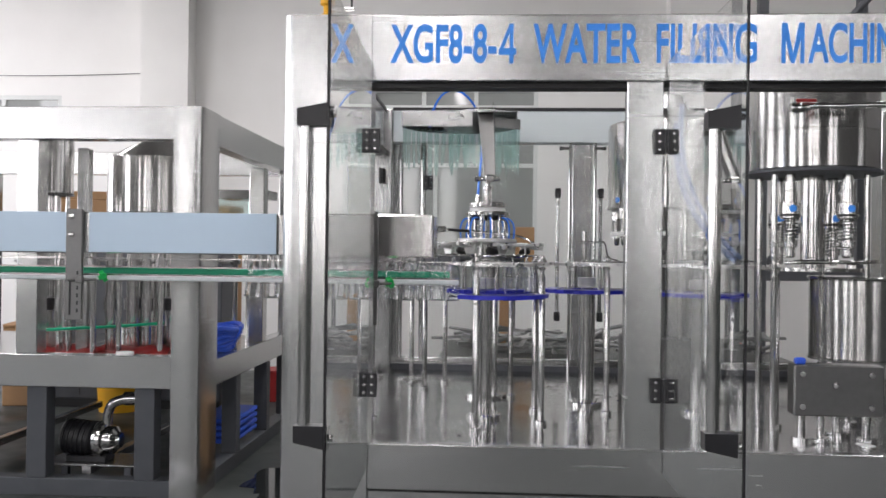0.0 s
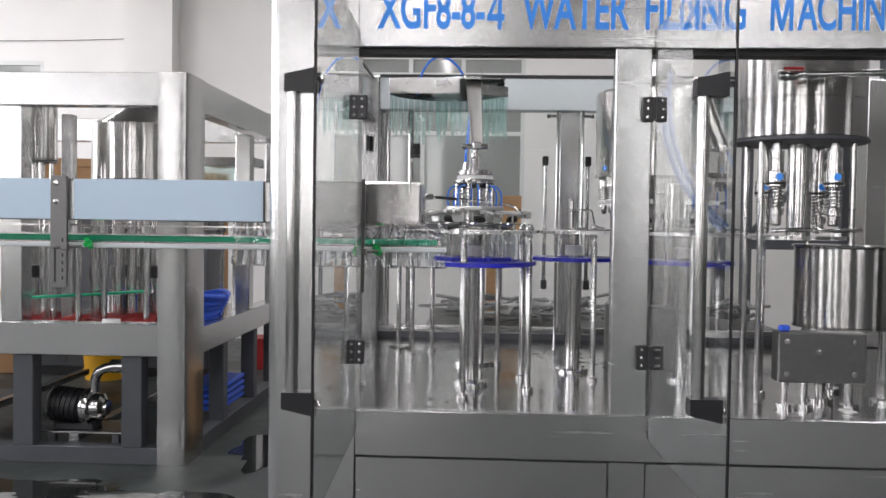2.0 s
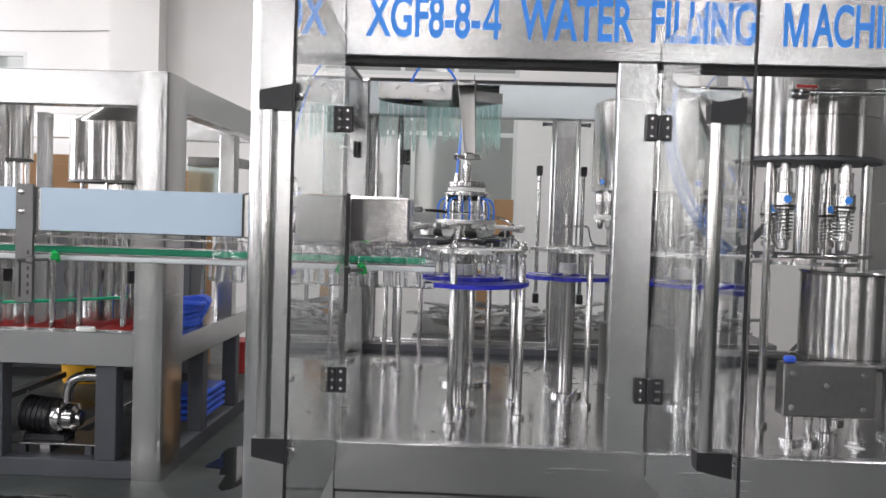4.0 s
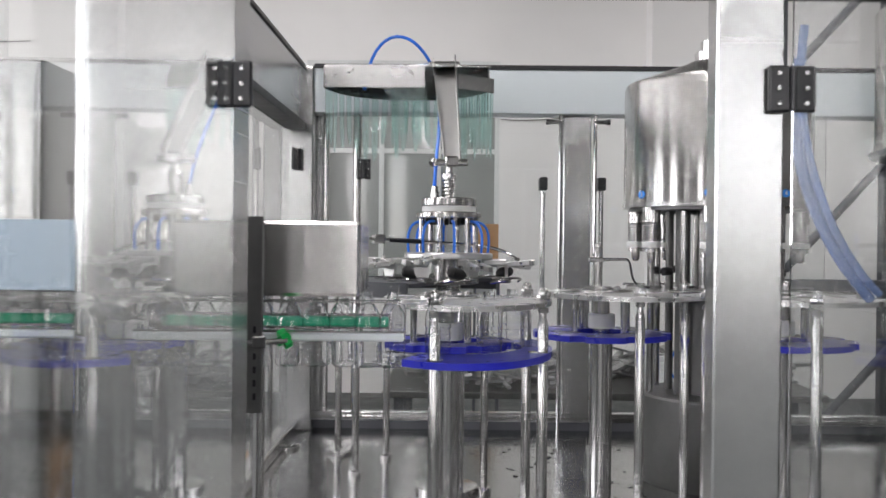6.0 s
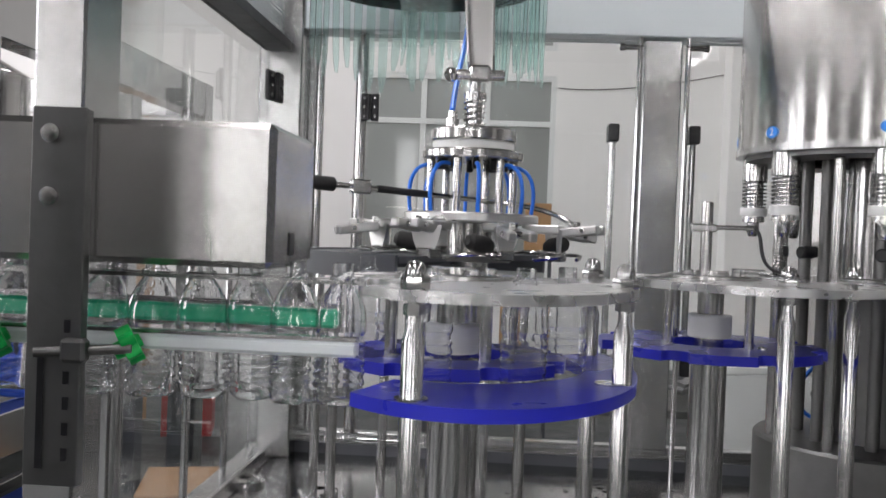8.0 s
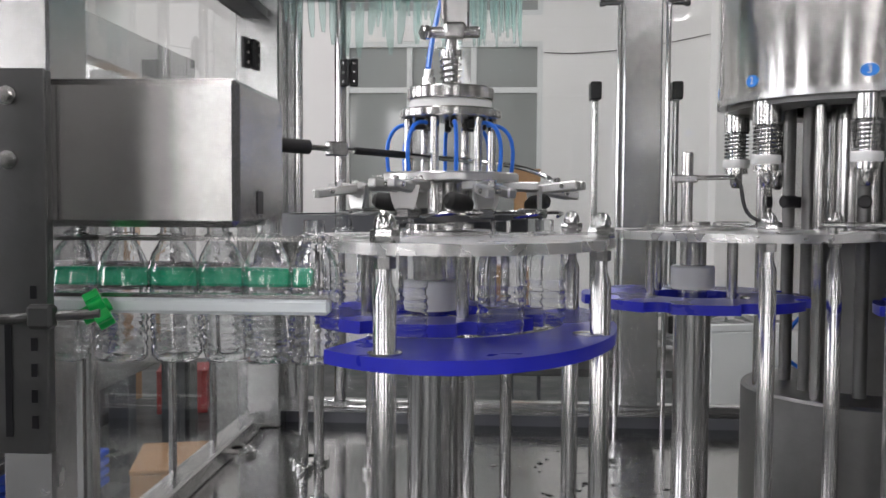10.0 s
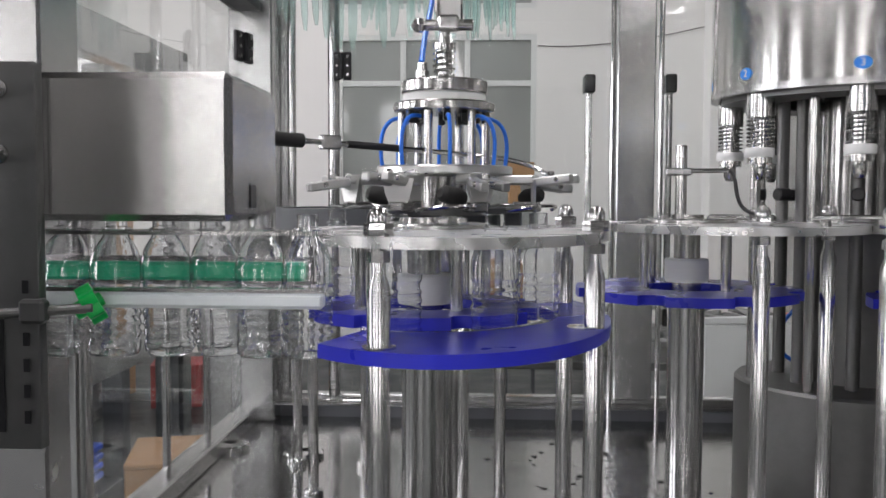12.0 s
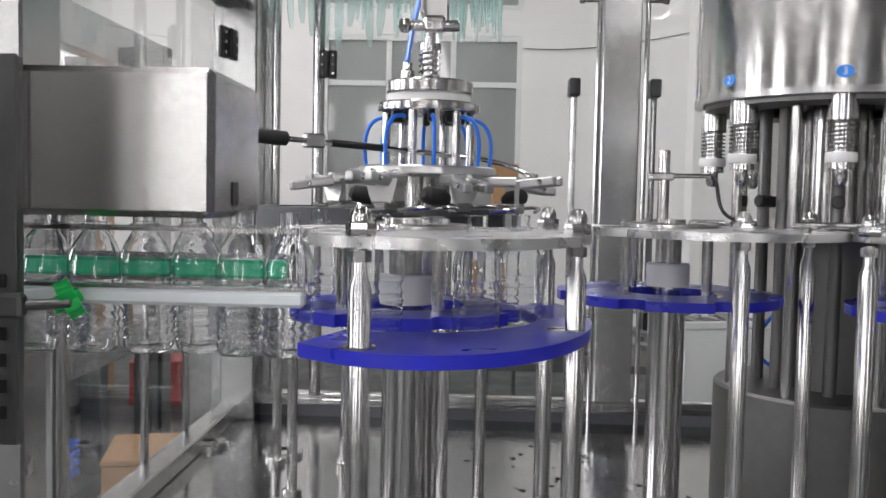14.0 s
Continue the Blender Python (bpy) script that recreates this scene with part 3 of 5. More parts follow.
thin = support((-0.309, 4.143), PLZ, 0.0125, False)
for c in ((0.121, 3.934), (0.045, 3.931), (-0.221, 4.384), (-0.40, 4.40), (-0.681, 4.205), (-0.677, 4.508)):
    copy_thing(thin, pose(*c, DECKZ))
discs = thing("base_flange", "round steel base flange on the deck", "flange", "base flanges", at=(-0.401, 4.476, DECKZ))
part("disc", lathe(B(), [(0, 0), (0.055, 0), (0.055, 0.012), (0.05, 0.016), (0.02, 0.018)], 24), POLISH, discs)
copy_thing(discs, pose(-0.62, 4.54, DECKZ))


def star_outline(c, r, pockets, pr, off=0.0, n=12):
    """A star wheel's outline: a circle of radius r with round pockets of radius pr."""
    pts = []
    half = math.asin(min(0.99, pr / r))
    step = 2 * math.pi / pockets
    for p in range(pockets):
        a = off + p * step
        for k in range(n + 1):
            b = a + math.pi + math.pi / 2 - math.pi * k / n
            pts.append((c[0] + r * math.cos(a) + pr * math.cos(b), c[1] + r * math.sin(a) + pr * math.sin(b)))
        for k in range(1, 4):
            b = a + half + (step - 2 * half) * k / 4
            pts.append((c[0] + r * math.cos(b), c[1] + r * math.sin(b)))
    return pts


def guide_outline(c, oc, rx, ry, inner, cut):
    """Plan of a guide: an oval about oc, less the wheel's circle about c, what lies left of cut and what lies well behind the wheel."""
    pts = []
    for k in range(97):
        a = radians(-185 + 260 * k / 96)
        x, y = oc[0] + rx * math.cos(a), oc[1] + ry * math.sin(a)
        if x >= cut and y < c[1] + 0.2 and math.hypot(x - c[0], y - c[1]) > inner + 0.004:
            pts.append((x, y))
    a1 = math.atan2(pts[-1][1] - c[1], pts[-1][0] - c[0])
    a0 = math.atan2(pts[0][1] - c[1], pts[0][0] - c[0])
    if a0 > a1:
        a0 -= 2 * math.pi
    n = 40
    pts += [(c[0] + inner * math.cos(a1 + (a0 - a1) * k / n), c[1] + inner * math.sin(a1 + (a0 - a1) * k / n)) for k in range(n + 1)]
    return pts


def star_wheel(c, r, z, off, pocket=0.024):
    """A blue nylon wheel with shallow bottle pockets and a wide hole round its column."""
    w = thing("blue_star_wheel", "blue nylon star wheel with round bottle pockets", "star wheel", "blue star wheels", at=(*c, z))
    o = star_outline((0, 0), r, 8, pocket, off)
    part("wheel", prism(B(), o, 0, 0.017, hole=[(0.084 * math.cos(math.atan2(y, x)), 0.084 * math.sin(math.atan2(y, x))) for x, y in o]), BLUE, w)
    for k in range(4):
        a = off + math.pi / 2 * k + 0.4
        part("bolt", lathe(B(), [(0, 0.0165), (0.009, 0.0165), (0.009, 0.021), (0, 0.023)], 6, (0.115 * math.cos(a), 0.115 * math.sin(a))), STEEL, w)
    return w


def guide(c, steel_c, sx, sy, cut, off):
    """A fixed steel neck guide with the turning neck wheel, hub and spacers of one transfer star."""
    g = thing("guide_plate", "bright steel neck guide plate round the star wheel", "guide plate", "neck guide plates", at=(*c, PLZ))
    part("plate", prism(B(), guide_outline((0, 0), (steel_c[0] - c[0], steel_c[1] - c[1]), sx, sy, 0.172, cut - c[0]), 0, 0.013), PLATE, g)
    part("neck_wheel", prism(B(), star_outline((0, 0), 0.166, 8, 0.014, off), 0.001, 0.012), PLATE, g)
    part("hub_disc", lathe(B(), [(0, 0.0125), (0.09, 0.0125), (0.09, 0.018), (0.086, 0.02), (0.03, 0.02), (0.03, 0.027), (0.0, 0.027)], 28), TURNED, g)
    for k in range(4):
        a = radians(90 * k + 30)
        part("bolt", lathe(B(), [(0, 0.02), (0.008, 0.02), (0.008, 0.026), (0, 0.028)], 6, (0.062 * math.cos(a), 0.062 * math.sin(a))), STEEL, g)
        part("spacer", rod(B(), (0.1 * math.cos(a), 0.1 * math.sin(a), -0.11), (0.1 * math.cos(a), 0.1 * math.sin(a), 0.001), 0.009, 14), POLISH, g)
    return g


guide(S1, (0.042, 3.40), 0.228, 0.355, -0.098, 0.15)
guide(S2, (0.526, 3.745), 0.235, 0.28, 0.281, 0.3)
guide(S3, (0.962, 3.59), 0.24, 0.275, 0.682, 0.1)
ring = thing("blue_guide_ring", "blue nylon bottle guide ring on the support rods", "guide ring", at=(*S1, 1.2745))
part("ring", prism(B(), guide_outline((0, 0), (0.037 - S1[0], 3.40 - S1[1]), 0.235, 0.36, 0.195, -0.108 - S1[0]), 0.0, 0.0165), BLUE, ring)
for x, y in ((-0.024, 3.075), (0.22, 3.255)):
    part("clamp_washer", lathe(B(), [(0.0138, 0.017), (0.02, 0.017), (0.02, 0.0195), (0.0138, 0.0195)], 20, (x - S1[0], y - S1[1])), POLISH, ring)
star_wheel(S1, 0.168, 1.288, radians(-67.5), 0.02)
star_wheel(S2, 0.205, 1.279, 0.3)
star_wheel(S3, 0.205, 1.277, 0.1)

# ---- bottle conveyor ----
CY = 3.185
conv = thing("bottle_conveyor", "overhead stainless bottle conveyor with green and pale guide rails", "conveyor", at=(-0.014, 0, 0))
duct = B()
box(duct, -0.80, -0.180, 3.09, 3.31, 1.432, 1.603, 0.008, 3)
part("duct", duct, DUCT, conv, "brushed steel conveyor duct")
part("duct", box(B(), -3.4, -0.80, 3.094, 3.306, 1.436, 1.60, 0.004), STEEL_H, conv)
for a, b in ((-3.4, -1.648), (-1.56, -0.802)):
    part("cover_sheet", box(B(), a, b, 3.086, 3.091, 1.44, 1.6, 0.001, 1), FILM, conv, "steel cover still in pale blue film")
part("window_slot", box(B(), -0.182, -0.1785, 3.17, 3.195, 1.447, 1.475), BLACK, conv, "dark slot in the duct's end")
part("neck_rail", box(B(), -3.4, -0.10, CY - 0.033, CY - 0.0145, 1.414, 1.419), POLISH, conv)
part("neck_rail", box(B(), -3.4, -0.10, CY + 0.0145, CY + 0.033, 1.414, 1.419), POLISH, conv)
part("guide_rail", box(B(), -3.4, -0.082, 3.124, 3.144, 1.328, 1.347, 0.004), RAIL, conv, "pale plastic front guide rail")
part("guide_backing", box(B(), -3.4, -0.084, 3.1255, 3.142, 1.3475, 1.352), STEEL, conv)
part("green_rail", box(B(), -3.4, -0.125, 3.226, 3.242, 1.352, 1.376, 0.004), GREEN, conv, "green plastic rear guide rail")
part("green_rail_backing", box(B(), -3.4, -0.12, 3.2425, 3.25, 1.345, 1.383), STEEL, conv)


def rail_bracket(x):
    """A slotted upright angle with bolts, rail clamps and two green knobs."""
    br = part("bracket", box(B(), x - 0.045, x + 0.02, 3.072, 3.0775, 1.17, 1.612, 0.001, 1), DULL, conv, "slotted steel bracket")
    part("flange", box(B(), x + 0.014, x + 0.0195, 3.078, 3.09, 1.17, 1.61), DULL, br)
    for z in (1.581, 1.508):
        bm = B()
        lathe(bm, [(0, 0), (0.011, 0), (0.011, 0.004), (0.0075, 0.0045), (0.0075, 0.011), (0, 0.012)], 12, m=pose(x - 0.022, 3.072, z, 90))
        part("bolt", bm, POLISH, br)
    for k in range(6):
        part("slot", box(B(), x + 0.001, x + 0.008, 3.0705, 3.0722, 1.20 + 0.03 * k, 1.215 + 0.03 * k), BLACK, br, "dark slot")
    part("long_slot", box(B(), x - 0.03, x - 0.022, 3.0705, 3.0722, 1.19, 1.33), BLACK, br, "dark slot")
    part("clamp_rod", rod(B(), (x - 0.03, 3.06, 1.327), (x + 0.075, 3.09, 1.332), 0.006, 12), DULL, br)
    part("clamp_block", box(B(), x + 0.0, x + 0.03, 3.06, 3.08, 1.316, 1.344, 0.004), DULL, br)
    return br


def knob(x, y, z, tilt=90):
    bm = B()
    prism(bm, [(0.021 * (1 + 0.13 * math.cos(6 * a)) * math.cos(a), 0.021 * (1 + 0.13 * math.cos(6 * a)) * math.sin(a)) for a in (2 * math.pi * k / 48 for k in range(48))], -0.009, 0.009, m=pose(x, y, z, 0, 62, 25))
    lathe(bm, [(0, -0.02), (0.01, -0.02), (0.011, 0.0), (0.008, 0.014), (0, 0.015)], 16, m=pose(x, y, z, 0, 62, 25))
    return part("knob", bm, KNOBGREEN, conv, "green lobed clamp knob")


rail_bracket(-0.418)
rail_bracket(-1.602)
knob(-0.352, 3.105, 1.335)
knob(-0.52, 3.11, 1.335)
knob(-1.50, 3.09, 1.345)
part("hanger", rod(B(), (-0.445, 3.275, DECKZ), (-0.445, 3.275, 1.434), 0.015, 18), POLISH, conv, "round polished upright")
part("hanger_foot", lathe(B(), [(0, DECKZ + 0.001), (0.028, DECKZ + 0.001), (0.028, DECKZ + 0.016), (0.015, DECKZ + 0.02)], 20, (-0.445, 3.275)), POLISH, conv)


def bottle_mesh():
    """A thin clear bottle hung by its neck ring; z is measured down from the ring."""
    outer = [(0.0, -0.150), (0.012, -0.151), (0.020, -0.1565), (0.026, -0.158), (0.0296, -0.153), (0.0302, -0.146)]
    for k in range(5):
        z = -0.141 + 0.0125 * k
        outer += [(0.0302, z), (0.0284, z + 0.0035), (0.0284, z + 0.0055), (0.0302, z + 0.009)]
    outer += [(0.0276, -0.076), (0.0276, -0.071), (0.0303, -0.066), (0.0303, -0.050), (0.0288, -0.038), (0.0235, -0.023), (0.016, -0.011),
              (0.0135, -0.006), (0.0135, -0.002), (0.0165, -0.001), (0.0165, 0.0015), (0.0125, 0.003), (0.0125, 0.018), (0.0118, 0.019)]
    inner = [(max(0.0, r - 0.0010), z + (0.0010 if i < 3 else 0)) for i, (r, z) in enumerate(outer)][::-1]
    bm = B()
    lathe(bm, [(r * 1.06, z) for r, z in outer] + [(r * 1.06, z) for r, z in inner[:-1]] + [(0.0, -0.1490)], 24)
    return mesh_of("bottle", bm, PET)


BOTTLE = bottle_mesh()


def bottle(x, y, z, tx=0.0, ty=0.0, rz=0.0):
    ob = new("bottle", BOTTLE)
    ob.matrix_world = pose(x, y, z, tx, ty, rz)
    ob.visible_shadow = False
    return tagged(ob, "empty clear plastic water bottle hanging by its neck", "bottle", "bottles on the conveyor")


random.seed(4)
for k in range(14):
    bottle(-0.126 - 0.0605 * k, CY, 1.4205, random.uniform(-4, 4), random.uniform(-11, 4) if k > 1 else 0, 40 * k)
for a in (-98, -52, -8, 150):
    bottle(S1[0] + 0.166 * math.cos(radians(a)), S1[1] + 0.166 * math.sin(radians(a)), 1.4205)

# ---- rinser ----
rin = thing("bottle_rinser", "stainless rotary bottle rinser with grippers and blue hoses", "rinser", at=(*RIN, 0))
part("column", lathe(B(), [(0.045, DECKZ + 0.015), (0.045, 1.38), (0.04, 1.385), (0.04, 1.43)], 32), POLISH, rin)
part("base_flange", lathe(B(), [(0, DECKZ), (0.1, DECKZ), (0.1, DECKZ + 0.016), (0.045, DECKZ + 0.02)], 32), POLISH, rin)
part("hub", lathe(B(), [(0, 1.385), (0.045, 1.43), (0.047, 1.432), (0.047, 1.505), (0, 1.506)], 32), TURNED, rin)
part("hub_ring", lathe(B(), [(0.05, 1.425), (0.085, 1.425), (0.085, 1.437), (0.05, 1.437)], 32), DULL, rin)
part("gripper_disc", lathe(B(), [(0, 1.507), (0.140, 1.507), (0.142, 1.51), (0.142, 1.522), (0.139, 1.525), (0, 1.525)], 48), PLATE, rin)
part("lower_plate", lathe(B(), [(0, 1.636), (0.104, 1.636), (0.106, 1.639), (0.106, 1.652), (0.103, 1.655), (0, 1.655)], 40), TURNED, rin)
part("seal_ring", lathe(B(), [(0, 1.655), (0.083, 1.655), (0.086, 1.658), (0.086, 1.671), (0.083, 1.674), (0, 1.674)], 40), WHITE, rin, "white nylon seal ring")
part("upper_plate", lathe(B(), [(0, 1.674), (0.088, 1.674), (0.09, 1.677), (0.09, 1.697), (0.087, 1.70), (0, 1.70)], 40), TURNED, rin)
part("spindle", lathe(B(), [(0.0, 1.70), (0.018, 1.70), (0.018, 1.765), (0.024, 1.765), (0.024, 1.778), (0.012, 1.778), (0.012, 1.835), (0, 1.837)], 24), POLISH, rin)
spring = B()
sweep(spring, [(0.022 * math.cos(2 * math.pi * k / 14), 0.022 * math.sin(2 * math.pi * k / 14), 1.702 + 0.06 * k / 70) for k in range(71)], 0.0025, 6)
part("spring", spring, POLISH, rin)
part("hose_fitting", lathe(B(), [(0, 1.70), (0.014, 1.70), (0.014, 1.722), (0.01, 1.724), (0.01, 1.738), (0, 1.739)], 12, (-0.045, -0.01)), POLISH, rin)
for k in range(6):
    a = radians(60 * k + 12)
    part("pillar", rod(B(), (0.088 * math.cos(a), 0.088 * math.sin(a), 1.525), (0.088 * math.cos(a), 0.088 * math.sin(a), 1.636), 0.009, 16), POLISH, rin)
for k in range(8):
    a = radians(45 * k + 8)
    c, s = math.cos(a), math.sin(a)
    part("hose", sweep(B(), bez((0.06 * c, 0.06 * s, 1.622), (0.12 * c, 0.12 * s, 1.638), (0.14 * c, 0.14 * s, 1.60), (0.128 * c, 0.128 * s, 1.526), 14), 0.0042, 8), HOSE, rin, "blue air hose")
    part("elbow", box(B(), -0.013, 0.013, -0.007, 0.007, -0.009, 0.012, 0.003, m=pose(0.062 * c, 0.062 * s, 1.624, 0, 0, math.degrees(a))), BLACK, rin, "black hose elbow")
    m = pose(0, 0, 0, 0, 0, math.degrees(a) + 14)
    # each gripper: a bracket, an arm, two jaws and a clamp screw
    arm = B()
    box(arm, 0.125, 0.205, -0.02, 0.02, 1.488, 1.506, 0.003, 1, m=m)
    prism(arm, [(-0.03, 0), (0.03, 0), (0.024, -0.03), (0.015, -0.052), (-0.015, -0.052), (-0.024, -0.03)], -0.003, 0.003, m=m @ pose(0.198, 0, 1.497) @ Matrix(((0, 0, 1, 0), (1, 0, 0, 0), (0, 1, 0, 0), (0, 0, 0, 1))) @ pose(0, 0, 0, 0, 25))
    gr = part("gripper", arm, SATIN, rin, "stamped steel gripper arm")
    tilt = m @ pose(0.205, 0, 1.492, 0, -6 if k % 2 else 8)
    for sgn in (-1, 1):
        part("jaw", box(B(), 0.0, 0.082, *sorted((sgn * 0.005, sgn * 0.023)), -0.010, 0.008, 0.003, 1, m=tilt @ pose(0, 0, 0, 0, 0, sgn * 5)), SATIN, gr)
    part("clamp_screw", rod(B(), tilt @ Vector((0.05, -0.032, 0.0)), tilt @ Vector((0.05, 0.032, 0.0)), 0.005, 12), POLISH, gr)
    part("nut", lathe(B(), [(0, 0), (0.008, 0), (0.008, 0.012), (0, 0.013)], 6, m=tilt @ pose(0.03, 0, 0.006)), POLISH, gr)
    if k in (0, 5, 6):
        bm = B()
        lathe(bm, [(0, 0), (0.014, 0), (0.019, 0.014), (0.016, 0.05), (0.009, 0.058), (0, 0.058)], 16, m=m @ pose(0.17, -0.02, 1.458, 78, 0, 20))
        part("rubber_grip", bm, RUBBER, gr, "black rubber grip")
    low = m @ pose(0.16, 0, 1.443)
    part("spray_block", box(B(), 0, 0.05, -0.016, 0.016, -0.01, 0.01, 0.003, 1, m=low), STEEL, gr)
    part("spray_pipe", sweep(B(), bez(low @ Vector((0.05, -0.01, 0)), low @ Vector((0.08, -0.05, 0.004)), low @ Vector((0.06, -0.09, 0)), low @ Vector((0.03, -0.12, -0.006)), 8), 0.004, 6), POLISH, gr)
turn = thing("turning_rail", "bent polished steel turning rail with a black grip", "rail", at=(-0.022, 0, 0))
part("rail", sweep(B(), bez((-0.30, 3.70, 1.50), (-0.33, 3.73, 1.57), (-0.29, 3.75, 1.573), (-0.24, 3.79, 1.568), 10) + [(-0.1, 3.9, 1.562), (0.0, 3.98, 1.557)] + bez((0.0, 3.98, 1.557), (0.12, 4.07, 1.55), (0.22, 4.1, 1.55), (0.26, 4.0, 1.49), 10)[1:], 0.0055, 10), POLISH, turn)
part("grip", rod(B(), (-0.295, 3.75, 1.571), (-0.235, 3.795, 1.568), 0.014, 14), RUBBER, turn, "black rubber grip")
part("clamp", box(B(), -0.02, 0.02, -0.012, 0.012, -0.014, 0.014, 0.003, m=pose(-0.19, 3.83, 1.567, 0, 0, 38)), STEEL, turn)
part("sleeve", rod(B(), (-0.16, 3.853, 1.565), (-0.06, 3.93, 1.56), 0.0075, 14), BLACK, turn, "black sleeve")
tray = solid("drip_tray", prism(B(), arc(RIN, 0.33, 60, 250, 30) + arc(RIN, 0.12, 250, 60, 30), 1.425, 1.437), GREYPAINT, "dark curved drip tray below the grippers", "tray")
wash = thing("wash_trough", "curved stainless wash trough round the rinser", "trough")
part("wall", prism(B(), arc(RIN, 0.345, 60, 250, 30) + arc(RIN, 0.335, 250, 60, 30), 1.395, 1.44), GREYPAINT, wash)
part("bracket", rod(B(), (-0.26, 4.23, 1.395), (-0.26, 4.17, 1.41), 0.012), POLISH, wash)

# swing arm that holds the rinser head
armt = thing("swing_arm", "brushed flat steel swing arm above the rinser", "machine arm", at=(-0.024, 0, 0))
top, piv = Vector((0.0, 4.56, 2.243)), Vector((0.036, 3.965, 1.815))


def tapered_bar(a, b, wa, wb, thick, sideways):
    """A flat bar from a to b whose breadth runs from wa to wb."""
    bm = B()
    d = (b - a).normalized()
    n = sideways.cross(d).normalized()
    f = [bm.verts.new(p + sideways * (s * w / 2) + n * o) for p, w in ((a, wa), (b, wb)) for s, o in ((-1, 0), (1, 0), (1, thick), (-1, thick))]
    for ids in ((0, 1, 2, 3), (7, 6, 5, 4), (0, 4, 5, 1), (1, 5, 6, 2), (2, 6, 7, 3), (3, 7, 4, 0)):
        bm.faces.new([f[i] for i in ids])
    return bm


part("arm_face", tapered_bar(piv, top, 0.05, 0.082, 0.006, Vector((1, 0, 0))), SATIN, armt)
for s in (-1, 1):
    off = Vector((s, 0, 0))
    # Right flank takes the dark steel: its shade is put into the colour.
    part("arm_side", tapered_bar(piv + off * 0.026, top + off * 0.042, 0.004, 0.004, 0.045 if s > 0 else 0.03, Vector((1, 0, 0))), DULL if s > 0 else SATIN, armt)
part("pivot_pin", rod(B(), piv + Vector((-0.05, 0, 0)), piv + Vector((0.05, 0, 0)), 0.012, 16), POLISH, armt)
part("pin", rod(B(), top + Vector((-0.06, 0, 0)), top + Vector((0.06, 0, 0)), 0.014, 16), POLISH, armt)
part("ball_knob", lathe(B(), [(0, -0.016), (0.01, -0.013), (0.016, 0), (0.01, 0.013), (0, 0.016)], 16, m=pose(piv.x - 0.062, piv.y, piv.z)), POLISH, armt)
part("fork", box(B(), 0.012, 0.057, 3.95, 3.98, 1.80, 1.835, 0.006), POLISH, armt)
part("link", box(B(), -0.24, 0.0, 4.56, 4.575, -0.03, 0.022, 0.006, m=pose(0, 0, 2.235, 0, -6)), STEEL_H, armt)
part("link_post", box(B(), -0.235, -0.195, 4.575, 4.905, 2.15, 2.21, 0.004), STEEL, armt)
solid("blue_hose", sweep(B(), bez((-0.31, 4.60, 2.15), (-0.28, 4.58, 2.42), (-0.1, 4.52, 2.40), (-0.03, 4.60, 2.2), 16) + bez((-0.03, 4.60, 2.2), (0.0, 4.45, 2.02), (-0.018, 4.12, 1.9), (-0.021, 3.96, 1.738), 14)[1:], 0.0062, 10), HOSE, "blue air hose looped over the swing arm", "hose").location.x = -0.024

# splash hood with a clear curtain
hood = thing("splash_hood", "steel splash hood with a clear green strip curtain", "hood", at=(-0.028, 0, 0))
HC = (-0.13, 4.46)
HZ0, HZ1 = 2.135, 2.215
band = B()
box(band, -0.445, -0.065, 4.445, 4.452, HZ0, HZ1, 0.001, 1)
part("front_band", band, STEEL, hood)
part("front_band", box(B(), 0.0, 0.17, -0.0035, 0.0035, HZ0 - 0.005, HZ1 - 0.03, 0.001, 1, m=pose(0.055, 4.43, 0, 0, 0, 35)), STEEL_H, hood)
part("rear_band", prism(B(), arc((-0.13, 4.45), 0.315, 12, 180, 30) + arc((-0.13, 4.45), 0.309, 180, 12, 30), HZ0, HZ1), STEEL_H, hood)
part("roof", prism(B(), arc((-0.13, 4.45), 0.31, 0, 180, 30), HZ1 + 0.0005, HZ1 + 0.006), STEEL, hood)
for x in (-0.40, -0.26, -0.11):
    part("rivet", lathe(B(), [(0, 0), (0.007, 0), (0.005, 0.003), (0, 0.004)], 10, m=pose(x, 4.445, HZ0 + 0.045, 90)), POLISH, hood)
random.seed(8)


def strips(pts, z1, lo, hi, wid):
    for x, y, a in pts:
        l = random.uniform(lo, hi)
        bm = B()
        n = 6
        sway, skew = random.uniform(-0.012, 0.012), random.uniform(-20, 20)
        m = pose(x, y, 0, 0, 0, a + skew)
        rows = []
        for k in range(n + 1):
            f = k / n
            ww = wid * (1 if f < 0.8 else 1 - 0.6 * (f - 0.8) / 0.2)
            rows.append([bm.verts.new(m @ Vector((u * ww / 2 + sway * f * f, v * 0.0008, z1 - l * f))) for u, v in ((-1, -1), (1, -1), (1, 1), (-1, 1))])
        for r0, r1 in zip(rows, rows[1:]):
            for k in range(4):
                bm.faces.new((r0[k], r0[(k + 1) % 4], r1[(k + 1) % 4], r1[k]))
        bm.faces.new(rows[0])
        bm.faces.new(rows[-1][::-1])
        ob = part("curtain_strip", bm, STRIP, hood, "clear green plastic strip")
        ob.visible_shadow = False


strips([(-0.19 + 0.0125 * k, 4.458, 0) for k in range(11)], HZ0 + 0.02, 0.17, 0.26, 0.0135)
strips([(0.055 + 0.0125 * k * 0.82, 4.436 + 0.0125 * k * 0.57, 35) for k in range(14)], HZ0 + 0.02, 0.22, 0.29, 0.0135)
